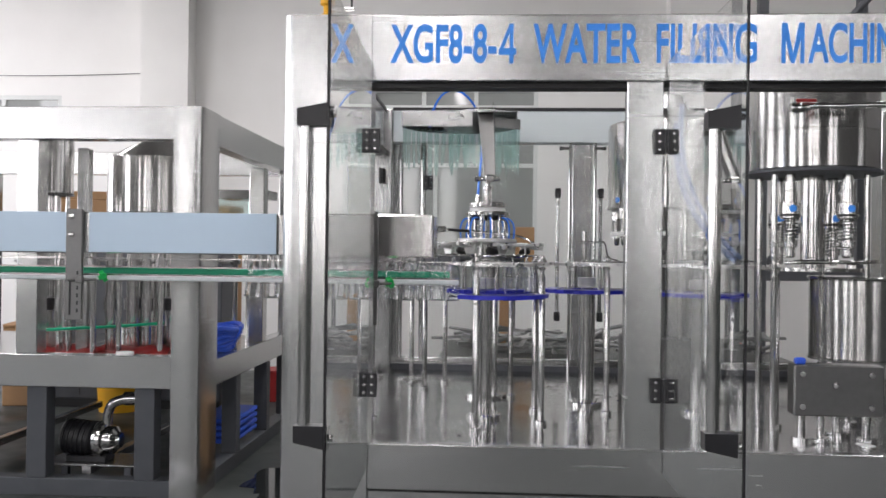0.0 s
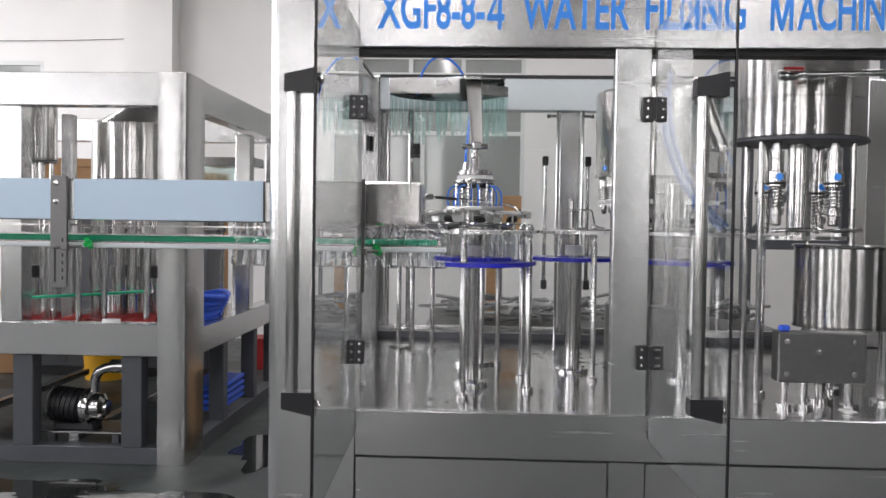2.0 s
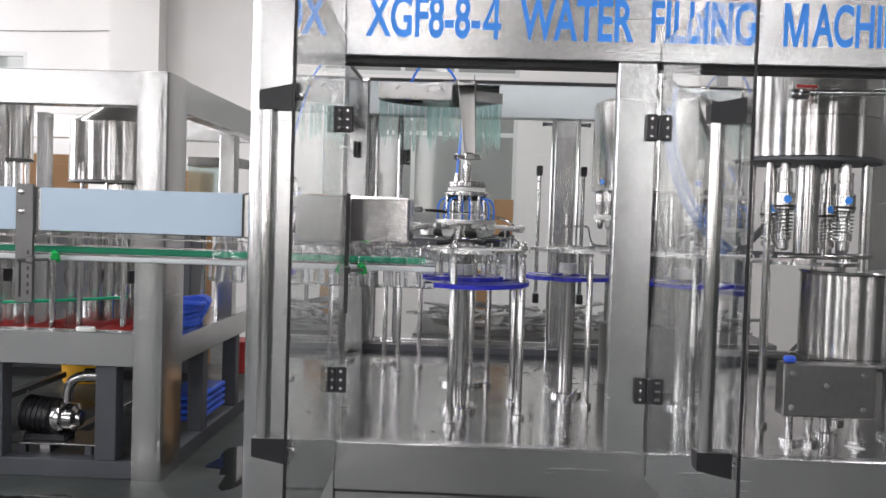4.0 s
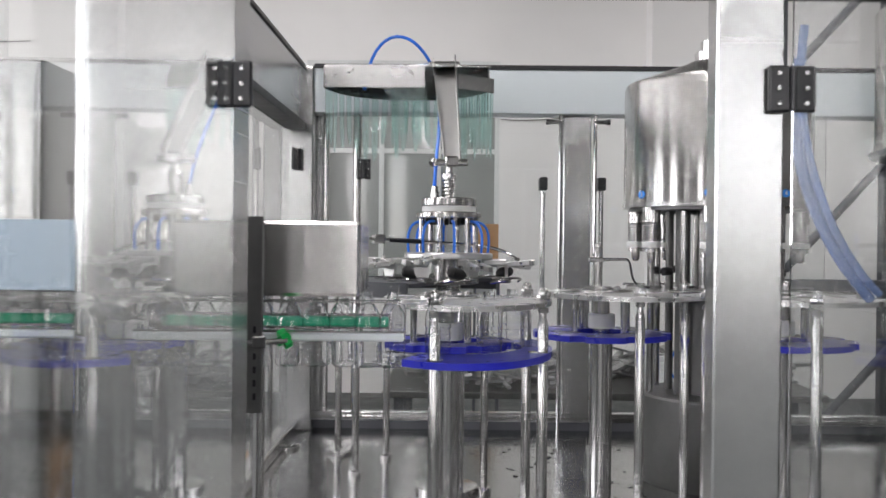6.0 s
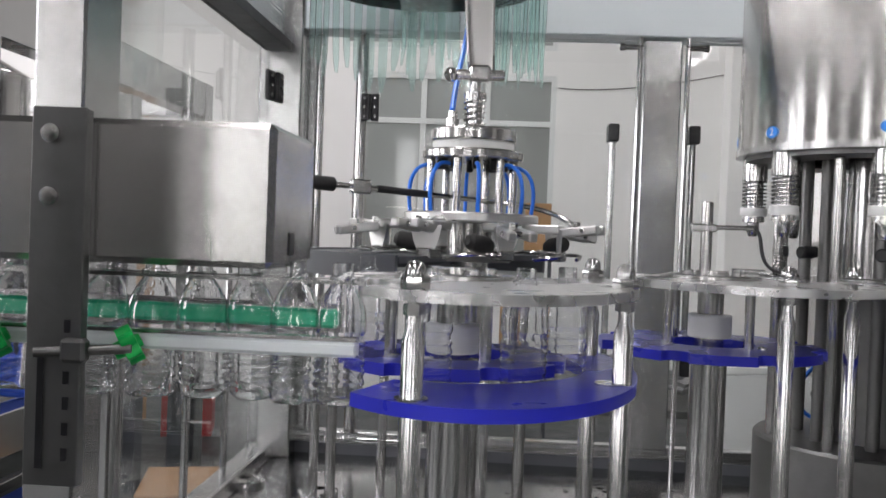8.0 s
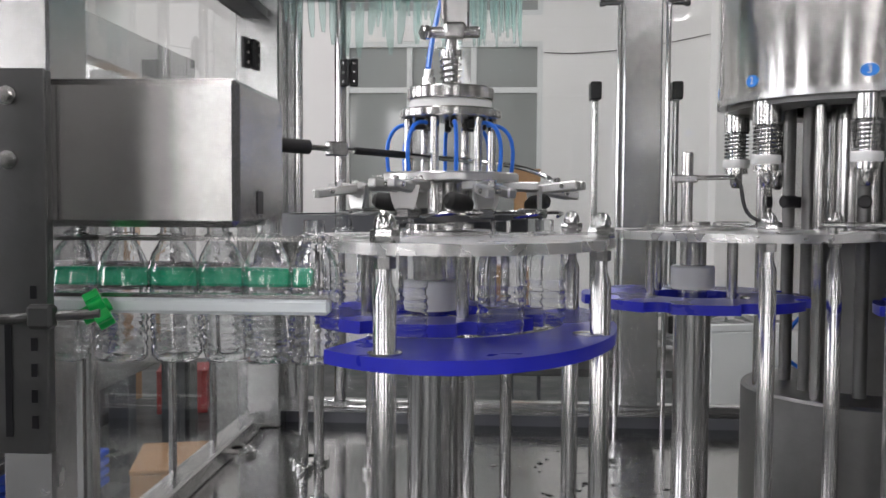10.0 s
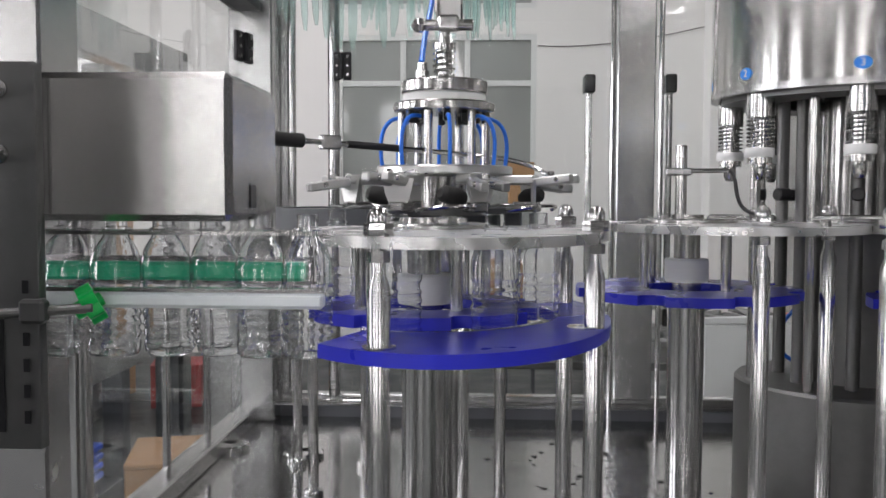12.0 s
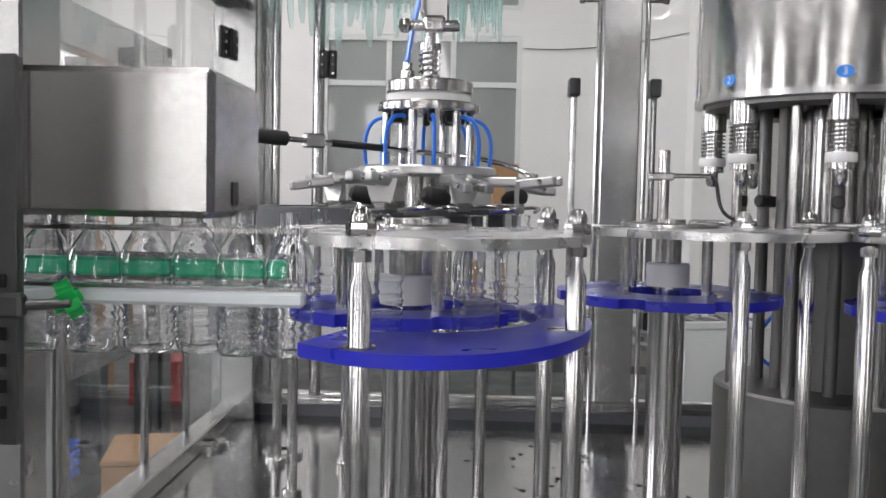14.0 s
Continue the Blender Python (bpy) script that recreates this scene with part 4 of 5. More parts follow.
strips([(-0.13 + 0.306 * math.cos(radians(a)), 4.45 + 0.306 * math.sin(radians(a)), a + 90) for a in range(14, 180, 8)], HZ0 + 0.02, 0.20, 0.27, 0.026)

# ---- filler ----
fil = thing("filler_bowl", "polished stainless filler bowl with spring valves under it", "filler bowl", at=(*FIL, 0))
RB = 0.312
part("bowl", lathe(B(), [(0, 1.69), (RB - 0.03, 1.69), (RB - 0.003, 1.692), (RB, 1.697), (RB, 2.085), (RB - 0.006, 2.10), (0.11, 2.172), (0.10, 2.178), (0, 2.178)], 96), SPUN, fil)
part("rim", lathe(B(), [(RB - 0.02, 1.68), (RB + 0.004, 1.682), (RB + 0.004, 1.6965), (RB, 1.6975)], 72), STEEL, fil)
part("cap", lathe(B(), [(0, 2.178), (0.075, 2.178), (0.078, 2.182), (0.078, 2.212), (0.06, 2.216), (0.06, 2.25), (0.0, 2.252)], 32), POLISH, fil)
part("under_ring", lathe(B(), [(0.18, 1.672), (0.292, 1.672), (0.292, 1.688), (0.18, 1.688)], 48), DULL, fil)
part("column", lathe(B(), [(0.07, DECKZ), (0.07, 1.688)], 28), POLISH, fil)
part("inner_sleeve", lathe(B(), [(0.125, DECKZ + 0.29), (0.125, 1.40)], 32), DULL, fil)
part("lower_ring", lathe(B(), [(0.12, 1.40), (0.30, 1.40), (0.30, 1.414), (0.12, 1.414)], 48), STEEL, fil)
# Dark steel on the drum stands in for the dark surroundings it mirrors.
part("base_drum", lathe(B(), [(0, DECKZ), (0.25, DECKZ), (0.252, DECKZ + 0.004), (0.252, DECKZ + 0.288), (0.246, DECKZ + 0.294), (0.07, DECKZ + 0.298)], 64), DULL, fil)
for k in range(8):
    a = radians(45 * k + 25)
    c, s = math.cos(a), math.sin(a)
    m = pose(0.272 * c, 0.272 * s, 0)
    v = part("valve", lathe(B(), [(0, 1.684), (0.029, 1.684), (0.029, 1.632), (0.021, 1.63), (0.021, 1.548), (0.026, 1.548), (0.026, 1.535), (0.014, 1.533), (0.014, 1.512), (0.009, 1.502), (0, 1.50)], 20, m=m), POLISH, fil)
    part("nylon_ring", lathe(B(), [(0.021, 1.549), (0.0295, 1.549), (0.0305, 1.552), (0.0305, 1.565), (0.029, 1.568), (0.021, 1.568)], 20, m=m), WHITE, v, "white nylon ring")
    part("spring", sweep(B(), [(0.272 * c + 0.0268 * math.cos(2 * math.pi * j / 12), 0.272 * s + 0.0268 * math.sin(2 * math.pi * j / 12), 1.570 + 0.06 * j / 84) for j in range(85)], 0.0021, 6), STEEL, v)
    tag = part("number_tag", lathe(B(), [(0, 0), (0.0165, 0), (0.0165, 0.0015), (0, 0.0015)], 24, m=pose((RB + 0.0003) * c, (RB + 0.0003) * s, 1.722, 90, 0, math.degrees(a) + 90) @ Matrix.Diagonal((1, 0.75, 1, 1))), LETTER, fil, "blue oval number tag")
    a2 = a + radians(22.5)
    part("lift_rod", rod(B(), (0.225 * math.cos(a2), 0.225 * math.sin(a2), DECKZ + 0.29), (0.225 * math.cos(a2), 0.225 * math.sin(a2), 1.672), 0.0115, 14), POLISH, fil)
    part("guide_rod", rod(B(), (0.155 * c, 0.155 * s, DECKZ + 0.29), (0.155 * c, 0.155 * s, 1.69), 0.014, 14), DULL, fil)
    part("cam_roller", rod(B(), (0.19 * c, 0.19 * s, 1.47), (0.225 * c, 0.225 * s, 1.47), 0.014, 16), BLACK, fil, "black cam roller")
    part("neck_holder", box(B(), 0.24, 0.315, -0.022, 0.022, 1.415, 1.424, 0.003, 1, m=pose(0, 0, 0, 0, 0, math.degrees(a))), STEEL, fil)


def number(ch, parent, m):
    cu = bpy.data.curves.new("numeral", "FONT")
    cu.body, cu.size, cu.extrude, cu.align_x, cu.align_y = ch, 0.022, 0.0003, "CENTER", "CENTER"
    tmp = bpy.data.objects.new("numeral", cu)
    scene.collection.objects.link(tmp)
    me = bpy.data.meshes.new_from_object(tmp.evaluated_get(bpy.context.evaluated_depsgraph_get()))
    bpy.data.objects.remove(tmp)
    me.transform(m)
    me.materials.clear()
    me.materials.append(WHITE)
    ob = new("numeral", me)
    ob.parent = parent
    return tagged(ob, "white numeral")


for k, ch in ((5, "3"), (6, "4"), (4, "2"), (7, "5")):
    a = radians(45 * k + 25)
    number(ch, fil, pose((RB + 0.0025) * math.cos(a), (RB + 0.0025) * math.sin(a), 1.722, 90, 0, math.degrees(a) + 90))

probe = thing("level_probe", "small steel post with a clamped cross bar and cable", "sensor", at=(0.455, 3.80, 0))
part("post", rod(B(), (0, 0, 1.42), (0, 0, 1.56), 0.011), POLISH, probe)
part("clamp", box(B(), -0.03, 0.018, -0.012, 0.012, 1.503, 1.518, 0.003), STEEL, probe)
part("cross_bar", rod(B(), (0.0, -0.004, 1.512), (0.085, -0.01, 1.513), 0.0045), STEEL, probe)
part("cable", sweep(B(), bez((0.085, -0.01, 1.513), (0.11, -0.02, 1.5), (0.075, -0.02, 1.43), (0.15, -0.03, 1.43), 12), 0.0035, 6), BLACK, probe, "dark cable")
rail2 = thing("neck_rail_bar", "flat steel transfer bar along the guide plates", "rail")
part("bar", box(B(), 0.60, 1.15, 3.50, 3.52, 1.428, 1.436, 0.002, 1), POLISH, rail2)
for x in (0.62, 0.86, 1.12):
    part("stud", rod(B(), (x, 3.51, 1.416), (x, 3.51, 1.442), 0.008, 12), POLISH, rail2)

# ---- capper ----
cap = thing("bottle_capper", "polished stainless capper head with four spring spindles", "capper", at=(*CAP, 0))
part("drum", lathe(B(), [(0, 1.79), (0.240, 1.79), (0.245, 1.794), (0.245, 1.935), (0.243, 1.937), (0.245, 1.939), (0.245, 2.13), (0.237, 2.138), (0.0, 2.14)], 96), SPUN, cap)
part("base_ring", lathe(B(), [(0, 1.775), (0.256, 1.775), (0.258, 1.778), (0.258, 1.788), (0.24, 1.79)], 64), GREYPAINT, cap, "dark rim under the drum")
part("shaft", lathe(B(), [(0.042, 1.40), (0.042, 1.775)], 28), POLISH, cap)
part("star_plate", lathe(B(), [(0, 1.40), (0.19, 1.40), (0.19, 1.414), (0, 1.414)], 40), POLISH, cap)
for k in range(4):
    a = radians(90 * k - 140)
    c = (0.15 * math.cos(a), 0.15 * math.sin(a))
    d = -0.03 if k > 1 else 0.0
    sp = part("spindle", lathe(B(), [(0, 1.775), (0.019, 1.775), (0.019, 1.742 + d), (0.028, 1.741 + d), (0.028, 1.712 + d), (0.025, 1.71 + d), (0.025, 1.705 + d), (0.028, 1.703 + d), (0.028, 1.665 + d), (0.037, 1.662 + d), (0.037, 1.605 + d),
                                 (0.034, 1.60 + d), (0.021, 1.598 + d), (0.021, 1.515 + d), (0.03, 1.513 + d), (0.03, 1.495 + d), (0.022, 1.49 + d), (0.022, 1.46 + d), (0.016, 1.452 + d), (0, 1.45 + d)], 24, c), POLISH, cap)
    part("spring", sweep(B(), [(c[0] + 0.031 * math.cos(2 * math.pi * j / 14), c[1] + 0.031 * math.sin(2 * math.pi * j / 14), 1.517 + d + 0.08 * j / 84) for j in range(85)], 0.0032, 6), STEEL, sp)
    part("collar_ring", lathe(B(), [(0.037, 1.61 + d), (0.04, 1.611 + d), (0.04, 1.619 + d), (0.037, 1.62 + d)], 24, c), BLACK, sp, "dark seal ring")
    part("tag", lathe(B(), [(0, 0), (0.014, 0), (0.014, 0.003), (0, 0.003)], 16, m=pose(c[0], c[1] - 0.036, 1.64 + d, 90)), LETTER, sp, "blue round tag")
part("cross_pipe", sweep(B(), bez((-0.15, -0.16, 1.432), (-0.05, -0.2, 1.445), (0.08, -0.2, 1.43), (0.2, -0.12, 1.44), 14), 0.008, 10), POLISH, cap)
for k in range(6):
    a = radians(60 * k + 15)
    part("plate_bolt", lathe(B(), [(0, 1.414), (0.012, 1.414), (0.012, 1.426), (0.007, 1.432), (0, 1.434)], 6, (0.165 * math.cos(a), 0.165 * math.sin(a))), POLISH, cap)
for a in (-150, -30, 60, 150):
    part("stay", rod(B(), (0.2 * math.cos(radians(a)), 0.2 * math.sin(radians(a)), DECKZ), (0.2 * math.cos(radians(a)), 0.2 * math.sin(radians(a)), 1.775), 0.012, 14), POLISH, cap)
drum = thing("lower_drum", "round brushed stainless drum with a bolted rim", "drum", at=(1.50, 3.28, 0))
part("shell", lathe(B(), [(0, 1.06), (0.187, 1.06), (0.19, 1.063), (0.19, 1.365), (0.187, 1.37), (0, 1.37)], 72), SPUN, drum)
part("rim", lathe(B(), [(0.186, 1.371), (0.197, 1.371), (0.198, 1.376), (0.196, 1.38), (0, 1.38)], 56), POLISH, drum)
part("bottom_rim", lathe(B(), [(0.0, 1.05), (0.194, 1.05), (0.194, 1.059), (0.18, 1.0595)], 56), POLISH, drum)
part("seam", box(B(), -0.004, 0.004, -0.193, -0.189, 1.063, 1.365), STEEL, drum)
for x, y in ((-0.12, -0.1), (0.12, -0.1), (0.0, 0.14)):
    part("leg", rod(B(), (x, y, DECKZ), (x, y, 1.05), 0.02, 16), POLISH, drum)
    part("foot", lathe(B(), [(0, DECKZ), (0.045, DECKZ), (0.045, DECKZ + 0.015), (0.02, DECKZ + 0.018)], 20, (x, y)), POLISH, drum)
gear = thing("drive_box", "grey steel drive box with bolts on the deck", "drive box", at=(0, 0, 0))
part("body", box(B(), 1.16, 1.485, 3.0, 3.085, 0.865, 1.055, 0.005), DULL, gear)
for x, z in ((1.19, 1.02), (1.19, 0.9), (1.31, 0.98), (1.44, 1.02), (1.44, 0.9)):
    part("bolt", lathe(B(), [(0, 0), (0.012, 0), (0.011, 0.006), (0, 0.007)], 12, m=pose(x, 3.0, z, 90)), POLISH, gear)
part("blue_cap", box(B(), 1.165, 1.205, 3.005, 3.035, 1.056, 1.08, 0.006), SHEETBLUE, gear, "blue plastic cap")
for x in (1.2, 1.27, 1.44):
    part("leg", rod(B(), (x, 3.04, DECKZ), (x, 3.04, 0.866), 0.014, 14), POLISH, gear)
    part("foot", lathe(B(), [(0, DECKZ), (0.035, DECKZ), (0.035, DECKZ + 0.018), (0.014, DECKZ + 0.02)], 20, (x, 3.04)), POLISH, gear)
solid("water_hose", sweep(B(), bez((0.70, 2.86, 1.93), (0.68, 2.86, 1.7), (0.80, 2.95, 1.55), (0.97, 3.12, 1.44), 18), 0.012, 10), CLEARHOSE, "translucent blue water hose hanging in a curve", "hose")
solid("water_hose", sweep(B(), bez((0.72, 2.87, 2.0), (0.69, 2.88, 1.75), (0.83, 2.98, 1.55), (1.0, 3.14, 1.45), 18), 0.009, 10), CLEARHOSE, "thin blue water hose hanging in a curve", "hose")
part("pipe", rod(B(), (1.1, 2.86, 1.99), (1.5, 2.86, 2.0), 0.012), POLISH, frame_thing)
vlv = thing("ball_valve", "small steel ball valve with a red lever", "valve", at=(1.12, 2.855, 1.985))
part("body", lathe(B(), [(0, -0.03), (0.016, -0.03), (0.016, -0.012), (0.02, 0), (0.016, 0.012), (0.016, 0.03), (0, 0.03)], 16, m=pose(0, 0, 0, 0, 90)), POLISH, vlv)
part("lever", box(B(), -0.01, 0.06, -0.006, 0.006, 0.022, 0.032, 0.003), RED, vlv, "red lever")

# ---- neighbouring machine ----
NX, NY = -1.62, 4.75
nb = thing("second_machine_frame", "unfinished brushed stainless machine frame on grey steel feet", "machine frame", at=(-0.05, 0, 0))
part("corner_post", prism(B(), [(NX - 0.17, NY), (NX - 0.04, NY), (NX - 0.012, NY + 0.012), (NX, NY + 0.04), (NX, NY + 0.33), (NX - 0.17, NY + 0.33)], 0.0, 2.29), STEEL_V, nb)
part("front_beam", box(B(), -4.4, NX - 0.17, NY + 0.003, NY + 0.12, 2.095, 2.287, 0.004), STEEL_H, nb)
part("deck_beam", box(B(), -4.4, NX - 0.17, NY + 0.003, NY + 0.12, 0.64, 0.83, 0.004), STEEL_H, nb)
part("side_beam", box(B(), NX - 0.12, NX - 0.003, NY + 0.33, 7.2, 2.095, 2.287, 0.004), STEEL_H, nb)
part("side_deck_beam", box(B(), NX - 0.12, NX - 0.003, NY + 0.33, 7.2, 0.62, 0.78, 0.004), STEEL_H, nb)
part("rear_post", box(B(), NX - 0.14, NX, 7.2, 7.34, 0.0, 2.29, 0.005), STEEL_V, nb)
part("rear_post", box(B(), NX - 0.12, NX - 0.01, 6.2, 6.32, 0.78, 2.07, 0.005), STEEL_V, nb)
part("rear_post", box(B(), -4.4, -4.26, 7.2, 7.34, 0.0, 2.29, 0.005), STEEL_V, nb)
part("rear_beam", box(B(), -4.26, NX - 0.14, 7.22, 7.33, 2.095, 2.287, 0.004), STEEL_H, nb)
part("front_post", box(B(), -2.73, -2.60, NY + 0.01, NY + 0.13, 0.83, 2.095, 0.005), STEEL_V, nb)
part("deck", box(B(), -4.3, NX - 0.12, NY + 0.12, 7.2, 0.72, 0.735), STEEL, nb)
for x in (-3.9, -2.6, -1.95):
    part("grey_leg", box(B(), x - 0.06, x + 0.06, NY + 0.02, NY + 0.13, 0.1, 0.64, 0.004), GREYPAINT, nb, "dark grey painted leg")
for y in (5.6, 6.4, 7.1):
    part("grey_leg", box(B(), NX - 0.11, NX - 0.01, y - 0.05, y + 0.05, 0.1, 0.62, 0.004), GREYPAINT, nb, "dark grey painted leg")
part("foot_rail", box(B(), -4.4, NX - 0.17, NY + 0.02, NY + 0.14, 0.0, 0.1, 0.004), GREYPAINT, nb, "dark grey painted foot rail")
part("foot_rail", box(B(), NX - 0.12, NX - 0.01, NY + 0.33, 7.2, 0.0, 0.1, 0.004), GREYPAINT, nb, "dark grey painted foot rail")
for x in (-3.3, -2.35):
    part("cross_rail", box(B(), x - 0.03, x + 0.03, NY + 0.14, 7.2, 0.10, 0.15, 0.004), STEEL, nb)


def tank(name, x, y, r, z0, z1, cone, label):
    t = thing(name, label, "tank", at=(x, y, 0))
    prof = [(0, z0), (r - 0.004, z0), (r, z0 + 0.004), (r, z1)]
    prof += [(r - 0.006, z1 + 0.008), (0.3 * r, z1 + cone), (0, z1 + cone)] if cone else [(0, z1)]
    part("shell", lathe(B(), prof, 72), SPUN, t)
    part("rim", lathe(B(), [(r - 0.02, z0 - 0.015), (r + 0.004, z0 - 0.013), (r + 0.004, z0 - 0.001), (r - 0.005, z0)], 48), DULL, t)
    part("shaft", lathe(B(), [(0.2 * r, 0.735), (0.2 * r, z0)], 20), POLISH, t)
    for k in range(8):
        a = radians(45 * k)
        part("rod", rod(B(), (0.8 * r * math.cos(a), 0.8 * r * math.sin(a), 0.95), (0.8 * r * math.cos(a), 0.8 * r * math.sin(a), z0 - 0.014), 0.012, 12), POLISH, t)
    part("base", lathe(B(), [(0, 0.735), (0.75 * r, 0.735), (0.75 * r, 0.95), (0, 0.95)], 32), TURNED, t)
    return t


tank("filler_tank", -2.29, 5.72, 0.34, 1.70, 2.07, 0.14, "round polished stainless tank with a low cone top")
tank("capper_tank", -2.87, 5.35, 0.137, 1.81, 2.25, 0.0, "small polished stainless capper tank")
for x, y in ((-2.42, 5.0), (-2.28, 5.05), (-2.0, 5.0), (-1.92, 5.3), (-2.62, 5.1), (-1.8, 5.9), (-1.9, 6.6)):
    r_ = thing("machine_rod", "polished steel rod standing on the machine deck", "support rod", "rods of the second machine", at=(x, y, 0.735))
    part("shaft", rod(B(), (0, 0, 0.0), (0, 0, 0.72), 0.018, 14), POLISH, r_)
    part("collar", lathe(B(), [(0.018, 0.62), (0.035, 0.62), (0.035, 0.66), (0.018, 0.66)], 16), STEEL, r_)
for x, y, r, z0, z1 in ((-2.86, 5.3, 0.05, 0.735, 1.6), (-2.72, 5.2, 0.03, 0.735, 1.5), (-2.42, 5.25, 0.032, 0.735, 1.62), (-2.33, 5.4, 0.045, 0.735, 1.62), (-2.2, 5.3, 0.028, 0.735, 1.62), (-2.08, 5.45, 0.05, 0.735, 1.62), (-2.98, 5.5, 0.04, 0.735, 1.6)):
    c_ = thing("machine_column", "polished steel column on the second machine's deck", "column", "columns of the second machine", at=(x, y, z0))
    part("tube", lathe(B(), [(r, 0), (r, z1 - z0 - 0.12), (0.7 * r, z1 - z0 - 0.11), (0.7 * r, z1 - z0)], 22), POLISH, c_)
    part("sleeve", lathe(B(), [(r, 0.32), (1.35 * r, 0.322), (1.35 * r, 0.40), (r, 0.402)], 22), BLACK if r > 0.045 else STEEL, c_)
    part("flange", lathe(B(), [(0, 0), (1.8 * r, 0), (1.8 * r, 0.014), (r, 0.016)], 22), POLISH, c_)
shelf = thing("drip_shelf", "dark steel shelf between the second machine's columns", "shelf", at=(0, 0, 0))
part("plate", box(B(), -3.2, -1.85, 5.5, 6.1, 1.36, 1.375, 0.003), DULL, shelf)
for x in (-3.1, -1.95):
    part("leg", rod(B(), (x, 5.8, 0.735), (x, 5.8, 1.36), 0.02, 14), DULL, shelf)
# Made-up dark backdrop that darkens the view through the second machine.
screen = thing("dark_backdrop", "added dark backdrop in cabinet form behind the second machine", "cabinet", at=(-3.2, 7.9, 0))
part("body", box(B(), -1.0, 0.75, -0.2, 0.2, 0.08, 1.5, 0.01), GREYPAINT, screen)
part("plinth", box(B(), -0.98, 0.73, -0.18, 0.18, 0, 0.079), BLACK, screen)
for x in (-0.56, -0.12, 0.31):
    part("door_gap", box(B(), x - 0.004, x + 0.004, -0.204, -0.2, 0.12, 1.46), BLACK, screen)
solid("green_hose", sweep(B(), bez((-2.95, 5.12, 0.93), (-2.6, 5.02, 0.96), (-2.3, 5.1, 0.97), (-2.05, 5.2, 0.99), 14), 0.009, 8), GREEN, "thin green hose across the machine deck", "hose")
strut = thing("square_upright", "square polished upright on the machine deck", "upright", at=(-2.55, 5.15, 0.735))
part("bar", box(B(), -0.035, 0.035, -0.035, 0.035, 0, 1.35, 0.004), STEEL_V, strut)
hood2 = thing("second_splash_hood", "splash hood with clear green strips on the second machine", "hood", at=(-1.95, 6.75, 0))
part("band", box(B(), -0.2, 0.2, -0.15, 0.15, 1.86, 1.93, 0.004), STEEL_H, hood2)
for k in range(14):
    part("curtain_strip", box(B(), -0.19 + 0.027 * k, -0.166 + 0.027 * k, -0.152, -0.150, 1.62 + 0.02 * (k % 3), 1.86), STRIP, hood2)
part("post", rod(B(), (0.0, 0.1, 0.735), (0.0, 0.1, 1.86), 0.03, 14), POLISH, hood2)
cloth = B()
for i in range(13):
    for j in range(9):
        cloth.verts.new((-2.9 + 0.08 * i, 4.95 + 0.07 * j, 0.76 + 0.06 * noise.noise((i * 0.5, j * 0.5, 0)) + 0.05))
cloth.verts.ensure_lookup_table()
for i in range(12):
    for j in range(8):
        cloth.faces.new([cloth.verts[q] for q in (i * 9 + j, (i + 1) * 9 + j, (i + 1) * 9 + j + 1, i * 9 + j + 1)])
bmesh.ops.solidify(cloth, geom=list(cloth.faces), thickness=0.006)
solid("red_cloth", cloth, RED, "crumpled dark red cloth on the machine deck", "cloth")
heap = thing("blue_hose_coil", "coiled blue flat hose on the machine deck", "hose", at=(-1.86, 5.6, 0.79))
for k in range(6):
    part("coil", sweep(B(), [((0.13 + 0.01 * k) * math.cos(t), (0.2 + 0.012 * k) * math.sin(t), 0.016 + 0.026 * k + 0.01 * math.sin(3 * t + k)) for t in (2 * math.pi * q / 36 for q in range(36))], 0.018, 8), SHEETBLUE, heap)
heap2 = thing("blue_crate", "flat blue plastic crate on the frame's foot rails", "crate", at=(-1.85, 5.9, 0.15))
for k in range(4):
    part("slat", box(B(), -0.12, 0.14, -0.3, 0.3, 0.045 * k, 0.045 * k + 0.03, 0.006), SHEETBLUE, heap2)
for x, y, mat_, nm in ((-2.25, 4.98, PET, "loose_bottle"), (-2.02, 4.95, PET, "loose_bottle")):
    ob = new(nm, BOTTLE)
    ob.matrix_world = pose(x, y, 0.768, 90, 0, 70)
    tagged(ob, "empty clear bottle lying on the machine deck", "bottle", "loose bottles")
solid("white_cap_cup", lathe(B(), [(0, 0.805), (0.05, 0.805), (0.052, 0.845), (0, 0.85)], 20, (-2.15, 4.84)), WHITE, "white plastic cup on the deck beam", "cup")

pump = thing("water_pump", "black motor and polished steel water pump", "pump", at=(-2.35, 5.0, 0.0))
part("base_plate", box(B(), -0.33, 0.25, -0.12, 0.2, 0.15, 0.162, 0.003), STEEL, pump)
part("motor", rod(B(), (-0.24, 0, 0.31), (-0.03, 0, 0.29), 0.1, 28), BLACK, pump, "black ribbed motor")
for k in range(6):
    part("cooling_fin", rod(B(), (-0.21 + 0.03 * k, 0, 0.308 - 0.003 * k), (-0.203 + 0.03 * k, 0, 0.307 - 0.003 * k), 0.108, 28), BLACK, pump)
part("pump_body", lathe(B(), [(0, 0), (0.105, 0), (0.112, 0.02), (0.112, 0.05), (0.085, 0.06), (0.085, 0.11), (0.05, 0.13), (0.045, 0.15), (0, 0.15)], 32, m=pose(-0.03, 0, 0.29, 0, 92)), POLISH, pump, "polished pump body")
part("foot", box(B(), -0.2, 0.05, -0.07, 0.07, 0.162, 0.2, 0.004), BLACK, pump)
part("outlet_pipe", sweep(B(), bez((0.03, 0, 0.38), (0.03, 0, 0.5), (0.05, 0, 0.53), (0.18, 0, 0.54), 12), 0.03, 14), POLISH, pump)
